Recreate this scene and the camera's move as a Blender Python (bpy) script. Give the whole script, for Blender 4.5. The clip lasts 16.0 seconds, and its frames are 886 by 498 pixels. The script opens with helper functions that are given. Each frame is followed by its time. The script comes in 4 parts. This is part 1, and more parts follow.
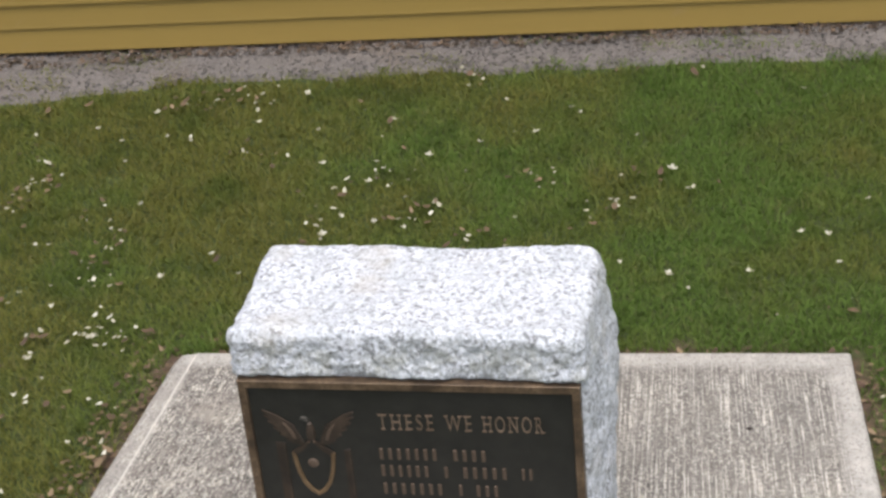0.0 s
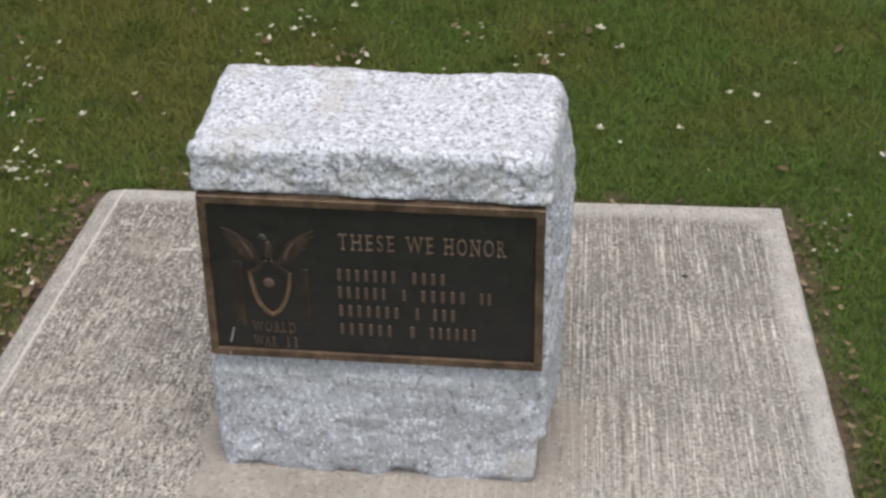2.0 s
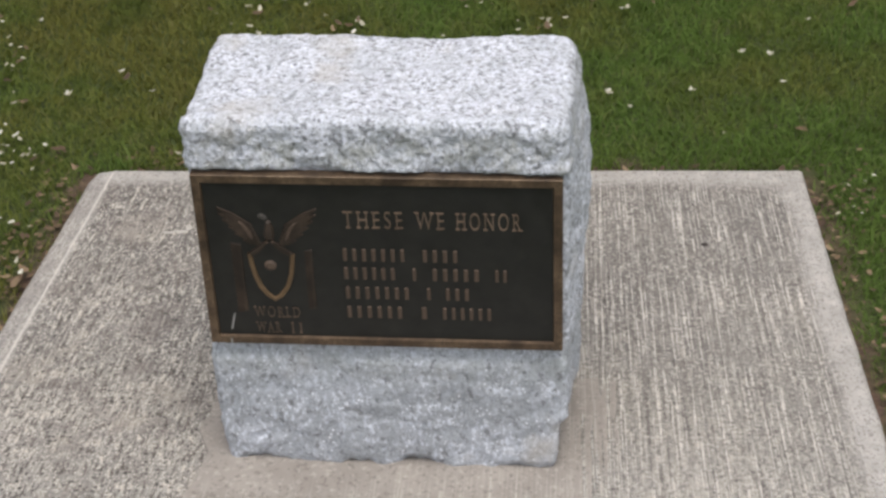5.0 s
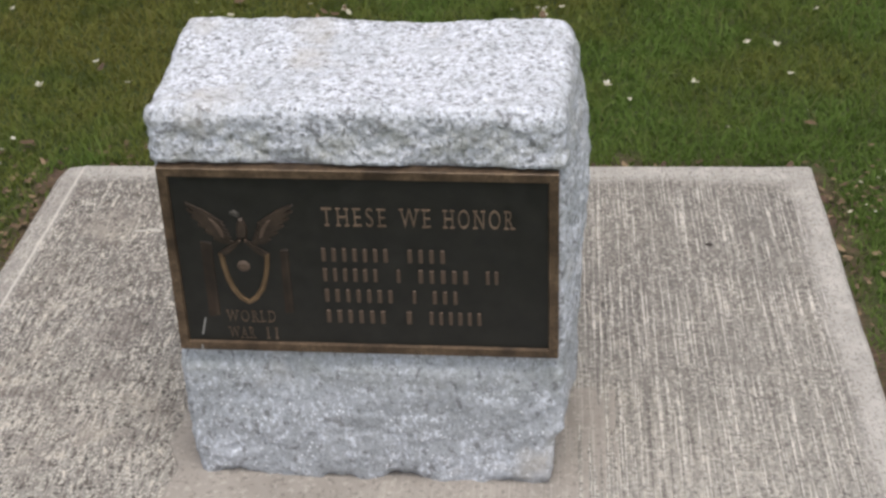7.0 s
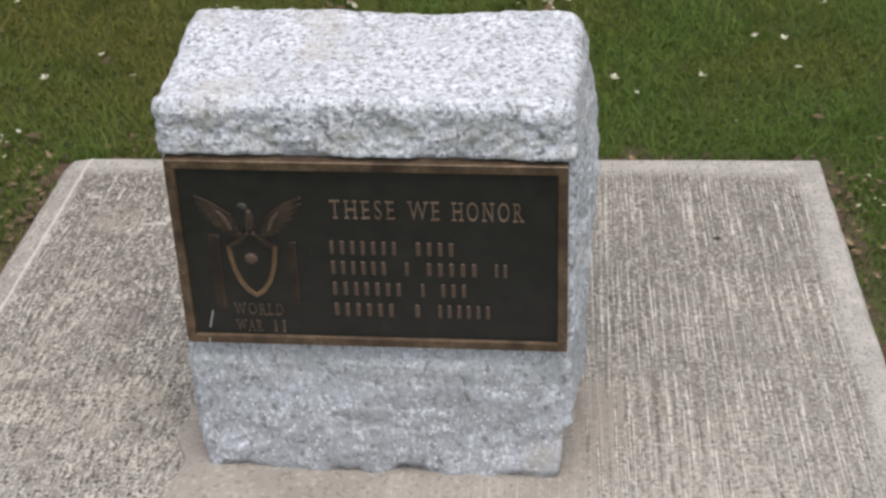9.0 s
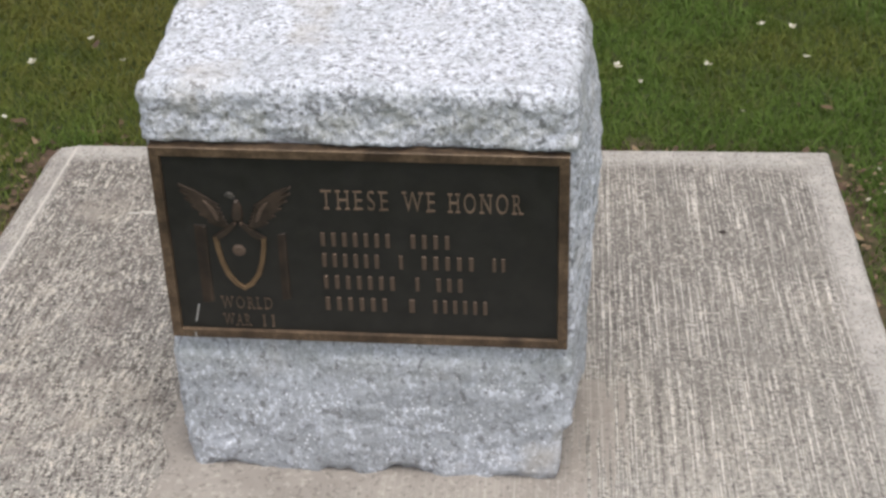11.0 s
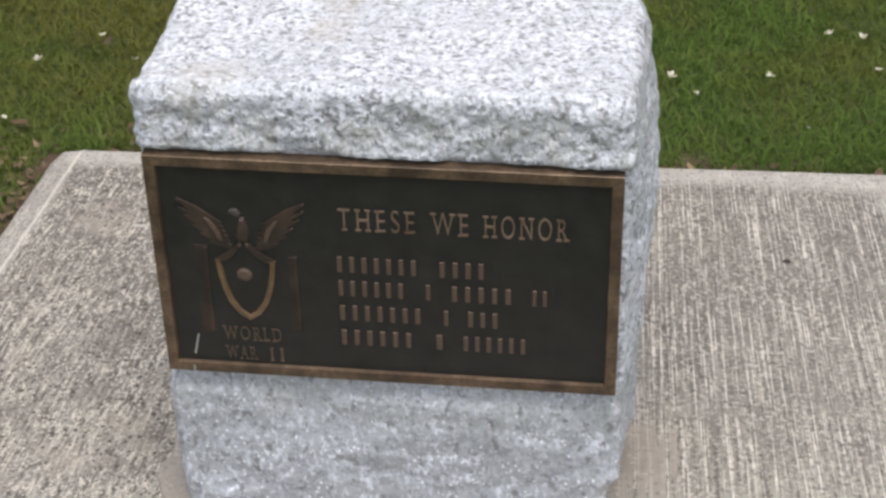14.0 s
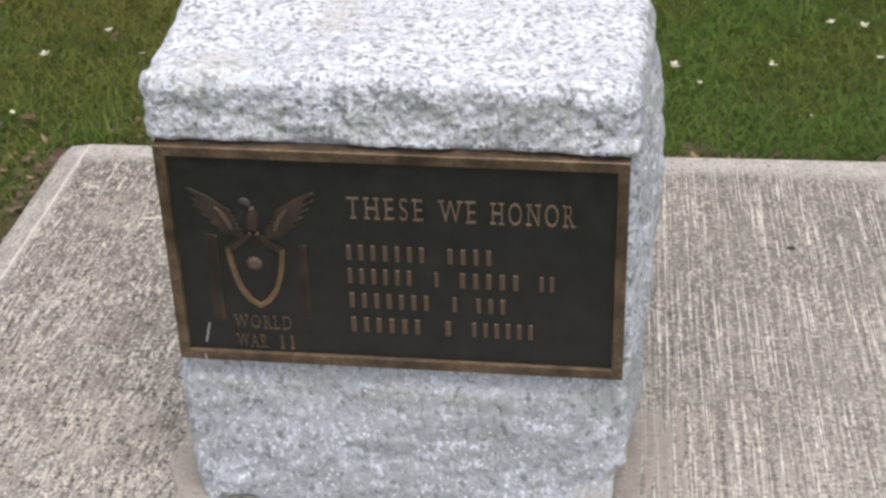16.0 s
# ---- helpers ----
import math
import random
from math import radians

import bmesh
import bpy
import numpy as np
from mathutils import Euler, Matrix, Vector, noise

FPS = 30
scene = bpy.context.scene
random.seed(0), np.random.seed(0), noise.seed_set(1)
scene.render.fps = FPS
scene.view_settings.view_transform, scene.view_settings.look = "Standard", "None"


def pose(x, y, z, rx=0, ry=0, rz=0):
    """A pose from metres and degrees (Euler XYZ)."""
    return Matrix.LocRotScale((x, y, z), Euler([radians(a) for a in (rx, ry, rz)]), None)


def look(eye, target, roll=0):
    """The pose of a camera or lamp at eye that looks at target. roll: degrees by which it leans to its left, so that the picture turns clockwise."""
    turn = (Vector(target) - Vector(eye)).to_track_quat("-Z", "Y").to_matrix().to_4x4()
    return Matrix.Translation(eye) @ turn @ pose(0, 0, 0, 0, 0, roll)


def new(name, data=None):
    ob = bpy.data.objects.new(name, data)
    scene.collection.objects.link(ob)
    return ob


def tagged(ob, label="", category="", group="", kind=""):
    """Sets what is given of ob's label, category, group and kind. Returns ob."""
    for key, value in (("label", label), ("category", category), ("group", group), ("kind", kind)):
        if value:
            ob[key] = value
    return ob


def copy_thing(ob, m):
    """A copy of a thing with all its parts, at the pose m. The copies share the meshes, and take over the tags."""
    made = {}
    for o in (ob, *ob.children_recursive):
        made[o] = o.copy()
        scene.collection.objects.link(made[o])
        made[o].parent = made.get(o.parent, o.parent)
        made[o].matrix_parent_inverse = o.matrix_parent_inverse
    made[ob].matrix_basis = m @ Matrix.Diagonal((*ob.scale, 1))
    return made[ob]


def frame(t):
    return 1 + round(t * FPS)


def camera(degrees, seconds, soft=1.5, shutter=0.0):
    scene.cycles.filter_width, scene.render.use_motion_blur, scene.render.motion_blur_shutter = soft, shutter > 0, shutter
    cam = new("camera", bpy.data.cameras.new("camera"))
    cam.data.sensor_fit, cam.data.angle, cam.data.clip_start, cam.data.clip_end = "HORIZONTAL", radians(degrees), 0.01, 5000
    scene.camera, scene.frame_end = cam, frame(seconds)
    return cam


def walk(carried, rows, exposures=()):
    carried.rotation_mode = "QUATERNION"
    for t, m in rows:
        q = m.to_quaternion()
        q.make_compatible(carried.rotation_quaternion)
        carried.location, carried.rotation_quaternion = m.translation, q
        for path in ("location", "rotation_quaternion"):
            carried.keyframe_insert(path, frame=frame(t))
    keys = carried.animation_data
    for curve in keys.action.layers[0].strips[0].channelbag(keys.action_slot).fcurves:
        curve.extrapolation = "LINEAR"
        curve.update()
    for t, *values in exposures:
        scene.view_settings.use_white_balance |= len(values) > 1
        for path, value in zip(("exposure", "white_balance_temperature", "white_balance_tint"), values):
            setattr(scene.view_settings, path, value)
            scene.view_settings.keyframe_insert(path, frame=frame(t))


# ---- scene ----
cam = camera(28.0, 16.0, soft=2.85)
PATH = [
    (0, (0.612, -2.477, 2.345), (0.254, -0.783, 1.345), -5.67),
    (0.5, (0.427, -2.467, 2.356), (0.191, -0.764, 1.334), -2.17),
    (0.7, (0.419, -2.491, 2.327), (0.207, -0.767, 1.335), -1.29),
    (1, (0.405, -2.528, 2.283), (0.223, -0.819, 1.261), -0.73),
    (1.2, (0.408, -2.539, 2.266), (0.234, -0.846, 1.215), -0.46),
    (1.5, (0.412, -2.557, 2.239), (0.222, -0.877, 1.170), -1.04),
    (1.7, (0.417, -2.557, 2.231), (0.225, -0.885, 1.152), -1.20),
    (2, (0.425, -2.558, 2.219), (0.231, -0.899, 1.120), -0.93),
    (2.2, (0.427, -2.559, 2.224), (0.238, -0.907, 1.112), -1.02),
    (2.5, (0.431, -2.560, 2.231), (0.246, -0.912, 1.111), -1.47),
    (3, (0.418, -2.556, 2.227), (0.240, -0.913, 1.101), -1.10),
    (3.5, (0.415, -2.514, 2.200), (0.232, -0.872, 1.072), -1.97),
    (3.7, (0.411, -2.496, 2.187), (0.222, -0.849, 1.068), -2.56),
    (6, (0.364, -2.285, 2.039), (0.181, -0.645, 0.910), -2.49),
    (6.5, (0.366, -2.220, 1.995), (0.186, -0.580, 0.866), -2.59),
    (7, (0.371, -2.229, 1.999), (0.190, -0.584, 0.874), -2.32),
    (7.5, (0.369, -2.227, 1.991), (0.192, -0.582, 0.868), -1.64),
    (8, (0.363, -2.226, 1.991), (0.185, -0.584, 0.865), -1.18),
    (8.5, (0.366, -2.226, 1.997), (0.187, -0.583, 0.871), -1.90),
    (9, (0.360, -2.223, 1.989), (0.177, -0.582, 0.861), -2.31),
    (9.2, (0.360, -2.214, 1.984), (0.177, -0.571, 0.859), -2.53),
    (11.3, (0.355, -2.124, 1.926), (0.173, -0.491, 0.785), -1.85),
    (11.5, (0.354, -2.115, 1.921), (0.168, -0.484, 0.779), -2.10),
    (12, (0.332, -2.011, 1.865), (0.132, -0.382, 0.723), -2.27),
    (12.5, (0.320, -1.934, 1.820), (0.122, -0.304, 0.678), -1.89),
    (13, (0.329, -1.867, 1.770), (0.121, -0.236, 0.631), -1.82),
    (13.5, (0.325, -1.857, 1.766), (0.105, -0.225, 0.632), -1.10),
    (14, (0.327, -1.852, 1.769), (0.105, -0.215, 0.640), -1.39),
    (14.5, (0.332, -1.845, 1.765), (0.110, -0.210, 0.635), -1.61),
    (15, (0.326, -1.848, 1.768), (0.111, -0.211, 0.638), -1.34),
    (15.5, (0.327, -1.849, 1.765), (0.109, -0.214, 0.635), -1.57),
    (16, (0.324, -1.880, 1.773), (0.099, -0.247, 0.642), -1.93),
]
walk(cam, [(t, look(eye, target, roll)) for t, eye, target, roll in PATH],
     exposures=[(0.0, 0.55), (0.5, 0.40), (1.0, 0.31), (2.5, 0.21), (3.5, 0.19), (7.0, 0.21), (9.0, 0.24), (12.0, 0.29), (13.5, 0.34), (14.5, 0.40), (16.0, 0.43)])

# ---- light: a bright, thinly overcast sky with a weak, broad sun ----
world = bpy.data.worlds.new("sky")
scene.world = world
world.use_nodes = True
wn = world.node_tree.nodes
sky = wn.new("ShaderNodeTexSky")
sky.sky_type = "NISHITA"
sky.sun_disc = False
sky.sun_elevation = radians(72)
sky.sun_rotation = radians(160)
sky.dust_density = 4.0
wn["Background"].inputs["Strength"].default_value = 0.17
haze = wn.new("ShaderNodeHueSaturation")
haze.inputs["Saturation"].default_value = 0.6
world.node_tree.links.new(sky.outputs[0], haze.inputs["Color"])
world.node_tree.links.new(haze.outputs[0], wn["Background"].inputs["Color"])
sun_data = bpy.data.lights.new("sun", "SUN")
sun_data.energy = 1.1
sun_data.angle = radians(40)
sun_data.color = (1.0, 0.96, 0.9)
sun = new("sun", sun_data)
sun.matrix_world = look((0.7, -1.5, 6.5), (0, 0.4, 0))


# ---- materials ----
def pad_left(y):
    return -0.876 + 0.07 * y


def pad_right(y):
    return 0.892 - 0.085 * y


def pad_back(x):
    return 1.019 + 0.03 * x


PAD_FRONT = -0.64


class Mat:
    """A small builder of node materials in object space."""

    def __init__(self, name, rough=0.8, metal=0.0):
        self.m = bpy.data.materials.new(name)
        self.m.use_nodes = True
        self.t = self.m.node_tree
        self.b = self.t.nodes["Principled BSDF"]
        self.b.inputs["Roughness"].default_value = rough
        self.b.inputs["Metallic"].default_value = metal
        self.co = self.t.nodes.new("ShaderNodeTexCoord").outputs["Object"]

    def put(self, sock, v):
        if isinstance(v, bpy.types.NodeSocket):
            self.t.links.new(v, sock)
        elif v is not None:
            sock.default_value = v

    def scaled(self, sx, sy, sz, src=None):
        n = self.t.nodes.new("ShaderNodeMapping")
        n.inputs["Scale"].default_value = (sx, sy, sz)
        self.t.links.new(src or self.co, n.inputs["Vector"])
        return n.outputs[0]

    def noise(self, scale, detail=3.0, rough=0.55, co=None, distort=0.0):
        n = self.t.nodes.new("ShaderNodeTexNoise")
        n.inputs["Scale"].default_value, n.inputs["Detail"].default_value = scale, detail
        n.inputs["Roughness"].default_value, n.inputs["Distortion"].default_value = rough, distort
        self.t.links.new(co or self.co, n.inputs["Vector"])
        return n.outputs["Fac"]

    def cells(self, scale, out="Distance", co=None, feature="F1"):
        n = self.t.nodes.new("ShaderNodeTexVoronoi")
        n.feature = feature
        n.inputs["Scale"].default_value = scale
        self.t.links.new(co or self.co, n.inputs["Vector"])
        return n.outputs[out]

    def ramp(self, fac, *stops):
        n = self.t.nodes.new("ShaderNodeValToRGB")
        e = n.color_ramp.elements
        while len(e) < len(stops):
            e.new(0.5)
        for k, (p, c) in zip(e, stops):
            k.position = p
            k.color = (c, c, c, 1) if isinstance(c, (int, float)) else (*c, 1)
        self.put(n.inputs[0], fac)
        return n.outputs[0]

    def mix(self, fac, a, b, mode="MIX"):
        n = self.t.nodes.new("ShaderNodeMix")
        n.data_type, n.blend_type = "RGBA", mode
        self.put(n.inputs["Factor"], fac)
        for i, v in ((6, a), (7, b)):
            self.put(n.inputs[i], (*v, 1) if isinstance(v, tuple) and len(v) == 3 else v)
        return n.outputs[2]

    def math(self, op, a, b=0.0, c=0.0):
        n = self.t.nodes.new("ShaderNodeMath")
        n.operation = op
        for i, v in enumerate((a, b, c)):
            self.put(n.inputs[i], v)
        return n.outputs[0]

    def axis(self, k, src=None):
        n = self.t.nodes.new("ShaderNodeSeparateXYZ")
        self.t.links.new(src or self.co, n.inputs[0])
        return n.outputs[k]

    def island(self):
        return self.t.nodes.new("ShaderNodeNewGeometry").outputs["Random Per Island"]

    def each(self):
        return self.t.nodes.new("ShaderNodeObjectInfo").outputs["Random"]

    def colour(self, v):
        self.put(self.b.inputs["Base Color"], v if not isinstance(v, tuple) else (*v, 1))
        return self

    def rough(self, v):
        self.put(self.b.inputs["Roughness"], v)
        return self

    def bump(self, h, strength=0.4, dist=0.002):
        n = self.t.nodes.new("ShaderNodeBump")
        n.inputs["Strength"].default_value, n.inputs["Distance"].default_value = strength, dist
        self.put(n.inputs["Height"], h)
        self.t.links.new(n.outputs[0], self.b.inputs["Normal"])
        return self


def granite():
    a = Mat("granite", 0.75)
    z = a.axis(2)
    grain = a.noise(140, 2, 0.6)
    body = a.ramp(grain, (0.31, (0.22, 0.23, 0.245)), (0.41, (0.50, 0.515, 0.54)), (0.51, (0.64, 0.66, 0.70)), (0.63, (0.85, 0.866, 0.95)))
    chips = a.ramp(a.cells(135, "Color"), (0.15, (0.2, 0.2, 0.215)), (0.5, (0.62, 0.64, 0.68)), (0.85, (0.87, 0.885, 0.95)))
    body = a.mix(0.3, body, chips)
    mica = a.ramp(a.noise(90, 3, 0.65), (0.575, 0.0), (0.63, 1.0))
    body = a.mix(a.math("MULTIPLY", mica, 0.6), body, (0.085, 0.09, 0.095))
    pepper = a.math("MULTIPLY", a.ramp(a.cells(105), (0.24, 1.0), (0.40, 0.0)), a.ramp(a.cells(105, "Color"), (0.20, 0.8), (0.24, 0.0)))
    body = a.mix(pepper, body, (0.13, 0.13, 0.145))
    cloud = a.ramp(a.noise(11, 4, 0.6), (0.35, 0.4), (0.6, 0.0))
    body = a.mix(cloud, body, (0.43, 0.455, 0.47))
    # below the plaque the stone is greyer, darker and smoother, with clusters of pale flakes
    foot = a.ramp(z, (0.24, 0.72), (0.29, 0.0))
    squat = a.scaled(1.0, 1.0, 0.62)
    grey = a.ramp(a.noise(11, 4, 0.62), (0.32, (0.245, 0.258, 0.266)), (0.5, (0.31, 0.327, 0.344)), (0.68, (0.385, 0.405, 0.435)))
    bloom = a.ramp(a.noise(7.5, 5, 0.66, None, 0.4), (0.50, 0.0), (0.64, 0.55))
    grey = a.mix(bloom, grey, (0.47, 0.50, 0.55))
    flake = a.math("MULTIPLY", a.ramp(a.noise(112, 2, 0.6, squat), (0.53, 0.0), (0.60, 1.0)), a.ramp(a.noise(10, 3, 0.6), (0.40, 0.25), (0.56, 1.0)))
    grey = a.mix(flake, grey, (0.66, 0.69, 0.75))
    glint = a.math("MULTIPLY", a.ramp(a.cells(125), (0.20, 1.0), (0.34, 0.0)), a.ramp(a.cells(125, "Color"), (0.70, 0.0), (0.74, 1.0)))
    grey = a.mix(glint, grey, (0.90, 0.92, 0.96))
    speck = a.ramp(a.noise(120, 2, 0.5, squat), (0.30, 0.8), (0.37, 0.0))
    grey = a.mix(speck, grey, (0.12, 0.125, 0.12))
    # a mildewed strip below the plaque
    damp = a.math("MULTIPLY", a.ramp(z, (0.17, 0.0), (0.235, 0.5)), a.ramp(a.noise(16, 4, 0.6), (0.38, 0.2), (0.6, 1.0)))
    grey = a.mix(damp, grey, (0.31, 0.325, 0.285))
    body = a.mix(foot, body, grey)
    pit = a.ramp(a.noise(62, 3, 0.62, a.scaled(0.95, 1.25, 0.7)), (0.35, 0.85), (0.41, 0.0))
    body = a.mix(pit, body, (0.20, 0.20, 0.205))
    tan = a.ramp(a.noise(6, 3, 0.6), (0.57, 0.0), (0.75, 0.5))
    body = a.mix(tan, body, (0.50, 0.45, 0.38))
    # grey-green lichen on the rough band over the plaque
    band = a.math("MULTIPLY", a.ramp(z, (0.60, 0.0), (0.64, 1.0)), a.ramp(z, (0.68, 1.0), (0.71, 0.0)))
    lichen = a.math("MULTIPLY", a.ramp(a.noise(24, 4, 0.65), (0.45, 0.0), (0.62, 0.45)), band)
    body = a.mix(lichen, body, (0.33, 0.33, 0.26))
    a.colour(body)
    h = a.math("ADD", a.noise(60, 4, 0.72, a.scaled(1.0, 1.0, 0.7)), a.math("MULTIPLY", grain, 0.5))
    h = a.math("MULTIPLY", h, a.math("MULTIPLY_ADD", foot, -0.75, 1.0))
    return a.bump(h, 0.9, 0.010).m


def slab_space(a):
    """Coordinates that follow the slightly splayed sides of the slab: x runs from -0.85 to 0.85 between them."""
    x, y = a.axis(0), a.axis(1)
    left = a.math("MULTIPLY_ADD", y, 0.07, -0.876)
    wide = a.math("MULTIPLY_ADD", y, -0.155, 1.768)
    across = a.math("MULTIPLY_ADD", a.math("DIVIDE", a.math("SUBTRACT", x, left), wide), 1.7, -0.85)
    n = a.t.nodes.new("ShaderNodeCombineXYZ")
    a.put(n.inputs[0], across)
    a.put(n.inputs[1], a.math("MULTIPLY_ADD", x, -0.03, y))
    a.put(n.inputs[2], a.axis(2))
    a.co = n.outputs[0]


def broom(a):
    """Fine furrows that run front to back: pale crests, dark troughs, long and broken."""
    streak = a.noise(1.0, 3, 0.6, a.scaled(270, 3.2, 3.2))
    comb = a.noise(1.0, 3, 0.65, a.scaled(125, 2.6, 2.6))
    return streak, comb


def concrete():
    a = Mat("broomed_concrete", 0.9)
    slab_space(a)
    x, y = a.axis(0), a.axis(1)
    streak, comb = broom(a)
    grit = a.noise(112, 2, 0.6)
    blot = a.noise(1.0, 3, 0.62, a.scaled(125, 25, 70))
    # trowelled margins along the edges, brushed field inside
    wob = a.math("MULTIPLY_ADD", a.noise(6, 3), 0.06, -0.03)
    ins = a.math("MINIMUM", a.math("SUBTRACT", 0.812, a.math("ADD", x, wob)), a.math("SUBTRACT", 0.972, a.math("ADD", y, wob)))
    field = a.ramp(a.math("MULTIPLY", ins, 12.0), (0.0, 0.0), (0.45, 1.0))
    field = a.math("MINIMUM", field, a.ramp(a.math("MULTIPLY", a.math("ADD", x, 0.797), 12.0), (0.0, 0.5), (0.2, 1.0)))
    # brushed hard on one side, worn down to grit and paste on the other
    side = a.ramp(a.math("MULTIPLY_ADD", x, 0.5, 0.5), (0.42, 0.0), (0.66, 1.0))
    worn = a.math("SUBTRACT", 1.0, side)
    base = a.ramp(a.noise(3.0, 5, 0.65), (0.3, (0.196, 0.184, 0.164)), (0.5, (0.278, 0.262, 0.230)), (0.72, (0.392, 0.362, 0.308)))
    # the base turns greyer and darker towards the back, with a noisy edge
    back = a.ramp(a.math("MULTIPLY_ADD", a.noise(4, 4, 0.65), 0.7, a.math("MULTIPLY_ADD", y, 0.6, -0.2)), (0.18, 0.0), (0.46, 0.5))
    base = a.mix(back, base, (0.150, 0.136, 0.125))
    # and paler towards the front, broken up by noise
    front_pale = a.ramp(a.math("MULTIPLY_ADD", a.noise(3.5, 4, 0.6), 0.5, a.math("MULTIPLY_ADD", y, -0.5, 0.05)), (0.05, 0.0), (0.45, 0.55))
    base = a.mix(front_pale, base, (0.43, 0.402, 0.360))
    bite = a.math("ADD", a.math("MULTIPLY_ADD", side, 0.55, 0.35), a.ramp(a.noise(2.5, 3), (0.35, -0.1), (0.7, 0.2)))
    dash = a.ramp(a.noise(1.0, 2, 0.6, a.scaled(60, 22, 22)), (0.40, 0.45), (0.54, 1.0))
    light = a.math("MULTIPLY", a.math("MULTIPLY", a.ramp(streak, (0.53, 0.0), (0.60, 1.0)), bite), dash)
    dark = a.math("MULTIPLY", a.ramp(comb, (0.36, 0.85), (0.46, 0.0)), bite)
    c = a.mix(dark, base, (0.175, 0.158, 0.143))
    c = a.mix(light, c, (0.70, 0.655, 0.59))
    # pale worn crests and dim hollows, drawn out along the brush strokes
    clump = a.ramp(a.noise(9, 3, 0.6), (0.34, 0.35), (0.60, 1.0))
    crest = a.math("MULTIPLY", a.ramp(blot, (0.565, 0.0), (0.61, 0.9)), a.math("MULTIPLY_ADD", worn, 0.6, 0.4))
    c = a.mix(a.math("MULTIPLY", crest, clump), c, (0.68, 0.615, 0.53))
    hollow = a.math("MULTIPLY", a.ramp(blot, (0.39, 1.0), (0.445, 0.0)), a.math("MULTIPLY_ADD", worn, 0.55, 0.4))
    c = a.mix(hollow, c, (0.12, 0.102, 0.088))
    # small dark pits and pale sand grains
    c = a.mix(a.math("MULTIPLY", a.ramp(grit, (0.38, 0.6), (0.45, 0.0)), clump), c, (0.13, 0.118, 0.108))
    c = a.mix(a.math("MULTIPLY", a.ramp(grit, (0.57, 0.0), (0.64, 0.7)), clump), c, (0.60, 0.56, 0.50))
    sand, pick = a.cells(185), a.cells(185, "Color")
    spot = a.math("MULTIPLY", a.ramp(sand, (0.30, 1.0), (0.44, 0.0)), a.math("MULTIPLY_ADD", worn, 0.65, 0.35))
    c = a.mix(a.math("MULTIPLY", spot, a.ramp(pick, (0.60, 0.0), (0.64, 0.9))), c, (0.72, 0.665, 0.58))
    c = a.mix(a.math("MULTIPLY", spot, a.ramp(pick, (0.36, 0.9), (0.40, 0.0))), c, (0.095, 0.083, 0.072))
    # broad damp and tan patches
    c = a.mix(a.math("MULTIPLY", a.ramp(a.noise(8, 4, 0.6), (0.50, 0.0), (0.64, 0.5)), worn), c, (0.19, 0.165, 0.148))
    c = a.mix(a.math("MULTIPLY", a.ramp(a.noise(5.5, 4, 0.65), (0.36, 0.5), (0.46, 0.0)), worn), c, (0.44, 0.395, 0.335))
    pit = a.math("MULTIPLY", a.ramp(a.math("ADD", a.cells(88), a.math("MULTIPLY_ADD", a.noise(60, 3, 0.7), 0.9, -0.42)), (0.22, 1.0), (0.36, 0.0)), a.ramp(a.cells(88, "Color"), (0.46, 1.0), (0.49, 0.0)))
    c = a.mix(a.math("MULTIPLY", pit, a.math("MULTIPLY_ADD", worn, 0.35, 0.6)), c, (0.075, 0.068, 0.062))
    edgec = a.mix(a.ramp(a.noise(25, 4), (0.35, 0.0), (0.7, 0.7)), (0.40, 0.378, 0.346), (0.55, 0.520, 0.478))
    edgec = a.mix(a.ramp(grit, (0.37, 0.75), (0.44, 0.0)), edgec, (0.28, 0.255, 0.23))
    edgec = a.mix(a.math("MULTIPLY", a.ramp(sand, (0.30, 1.0), (0.44, 0.0)), a.ramp(pick, (0.34, 0.8), (0.38, 0.0))), edgec, (0.16, 0.145, 0.13))
    edgec = a.mix(a.ramp(a.noise(14, 4, 0.65), (0.52, 0.0), (0.68, 0.5)), edgec, (0.33, 0.31, 0.28))
    c = a.mix(field, edgec, c)
    # pale ridge left by the edging tool
    ridge = a.ramp(a.math("ABSOLUTE", a.math("ADD", x, 0.797)), (0.0, 0.85), (0.0048, 0.0))
    c = a.mix(ridge, c, (0.70, 0.66, 0.60))
    a.colour(c)
    h = a.math("ADD", a.math("MULTIPLY", a.math("MULTIPLY", streak, field), 0.8), a.math("ADD", a.math("MULTIPLY", grit, 0.6), a.math("MULTIPLY", blot, 1.2)))
    return a.bump(h, 0.9, 0.008).m


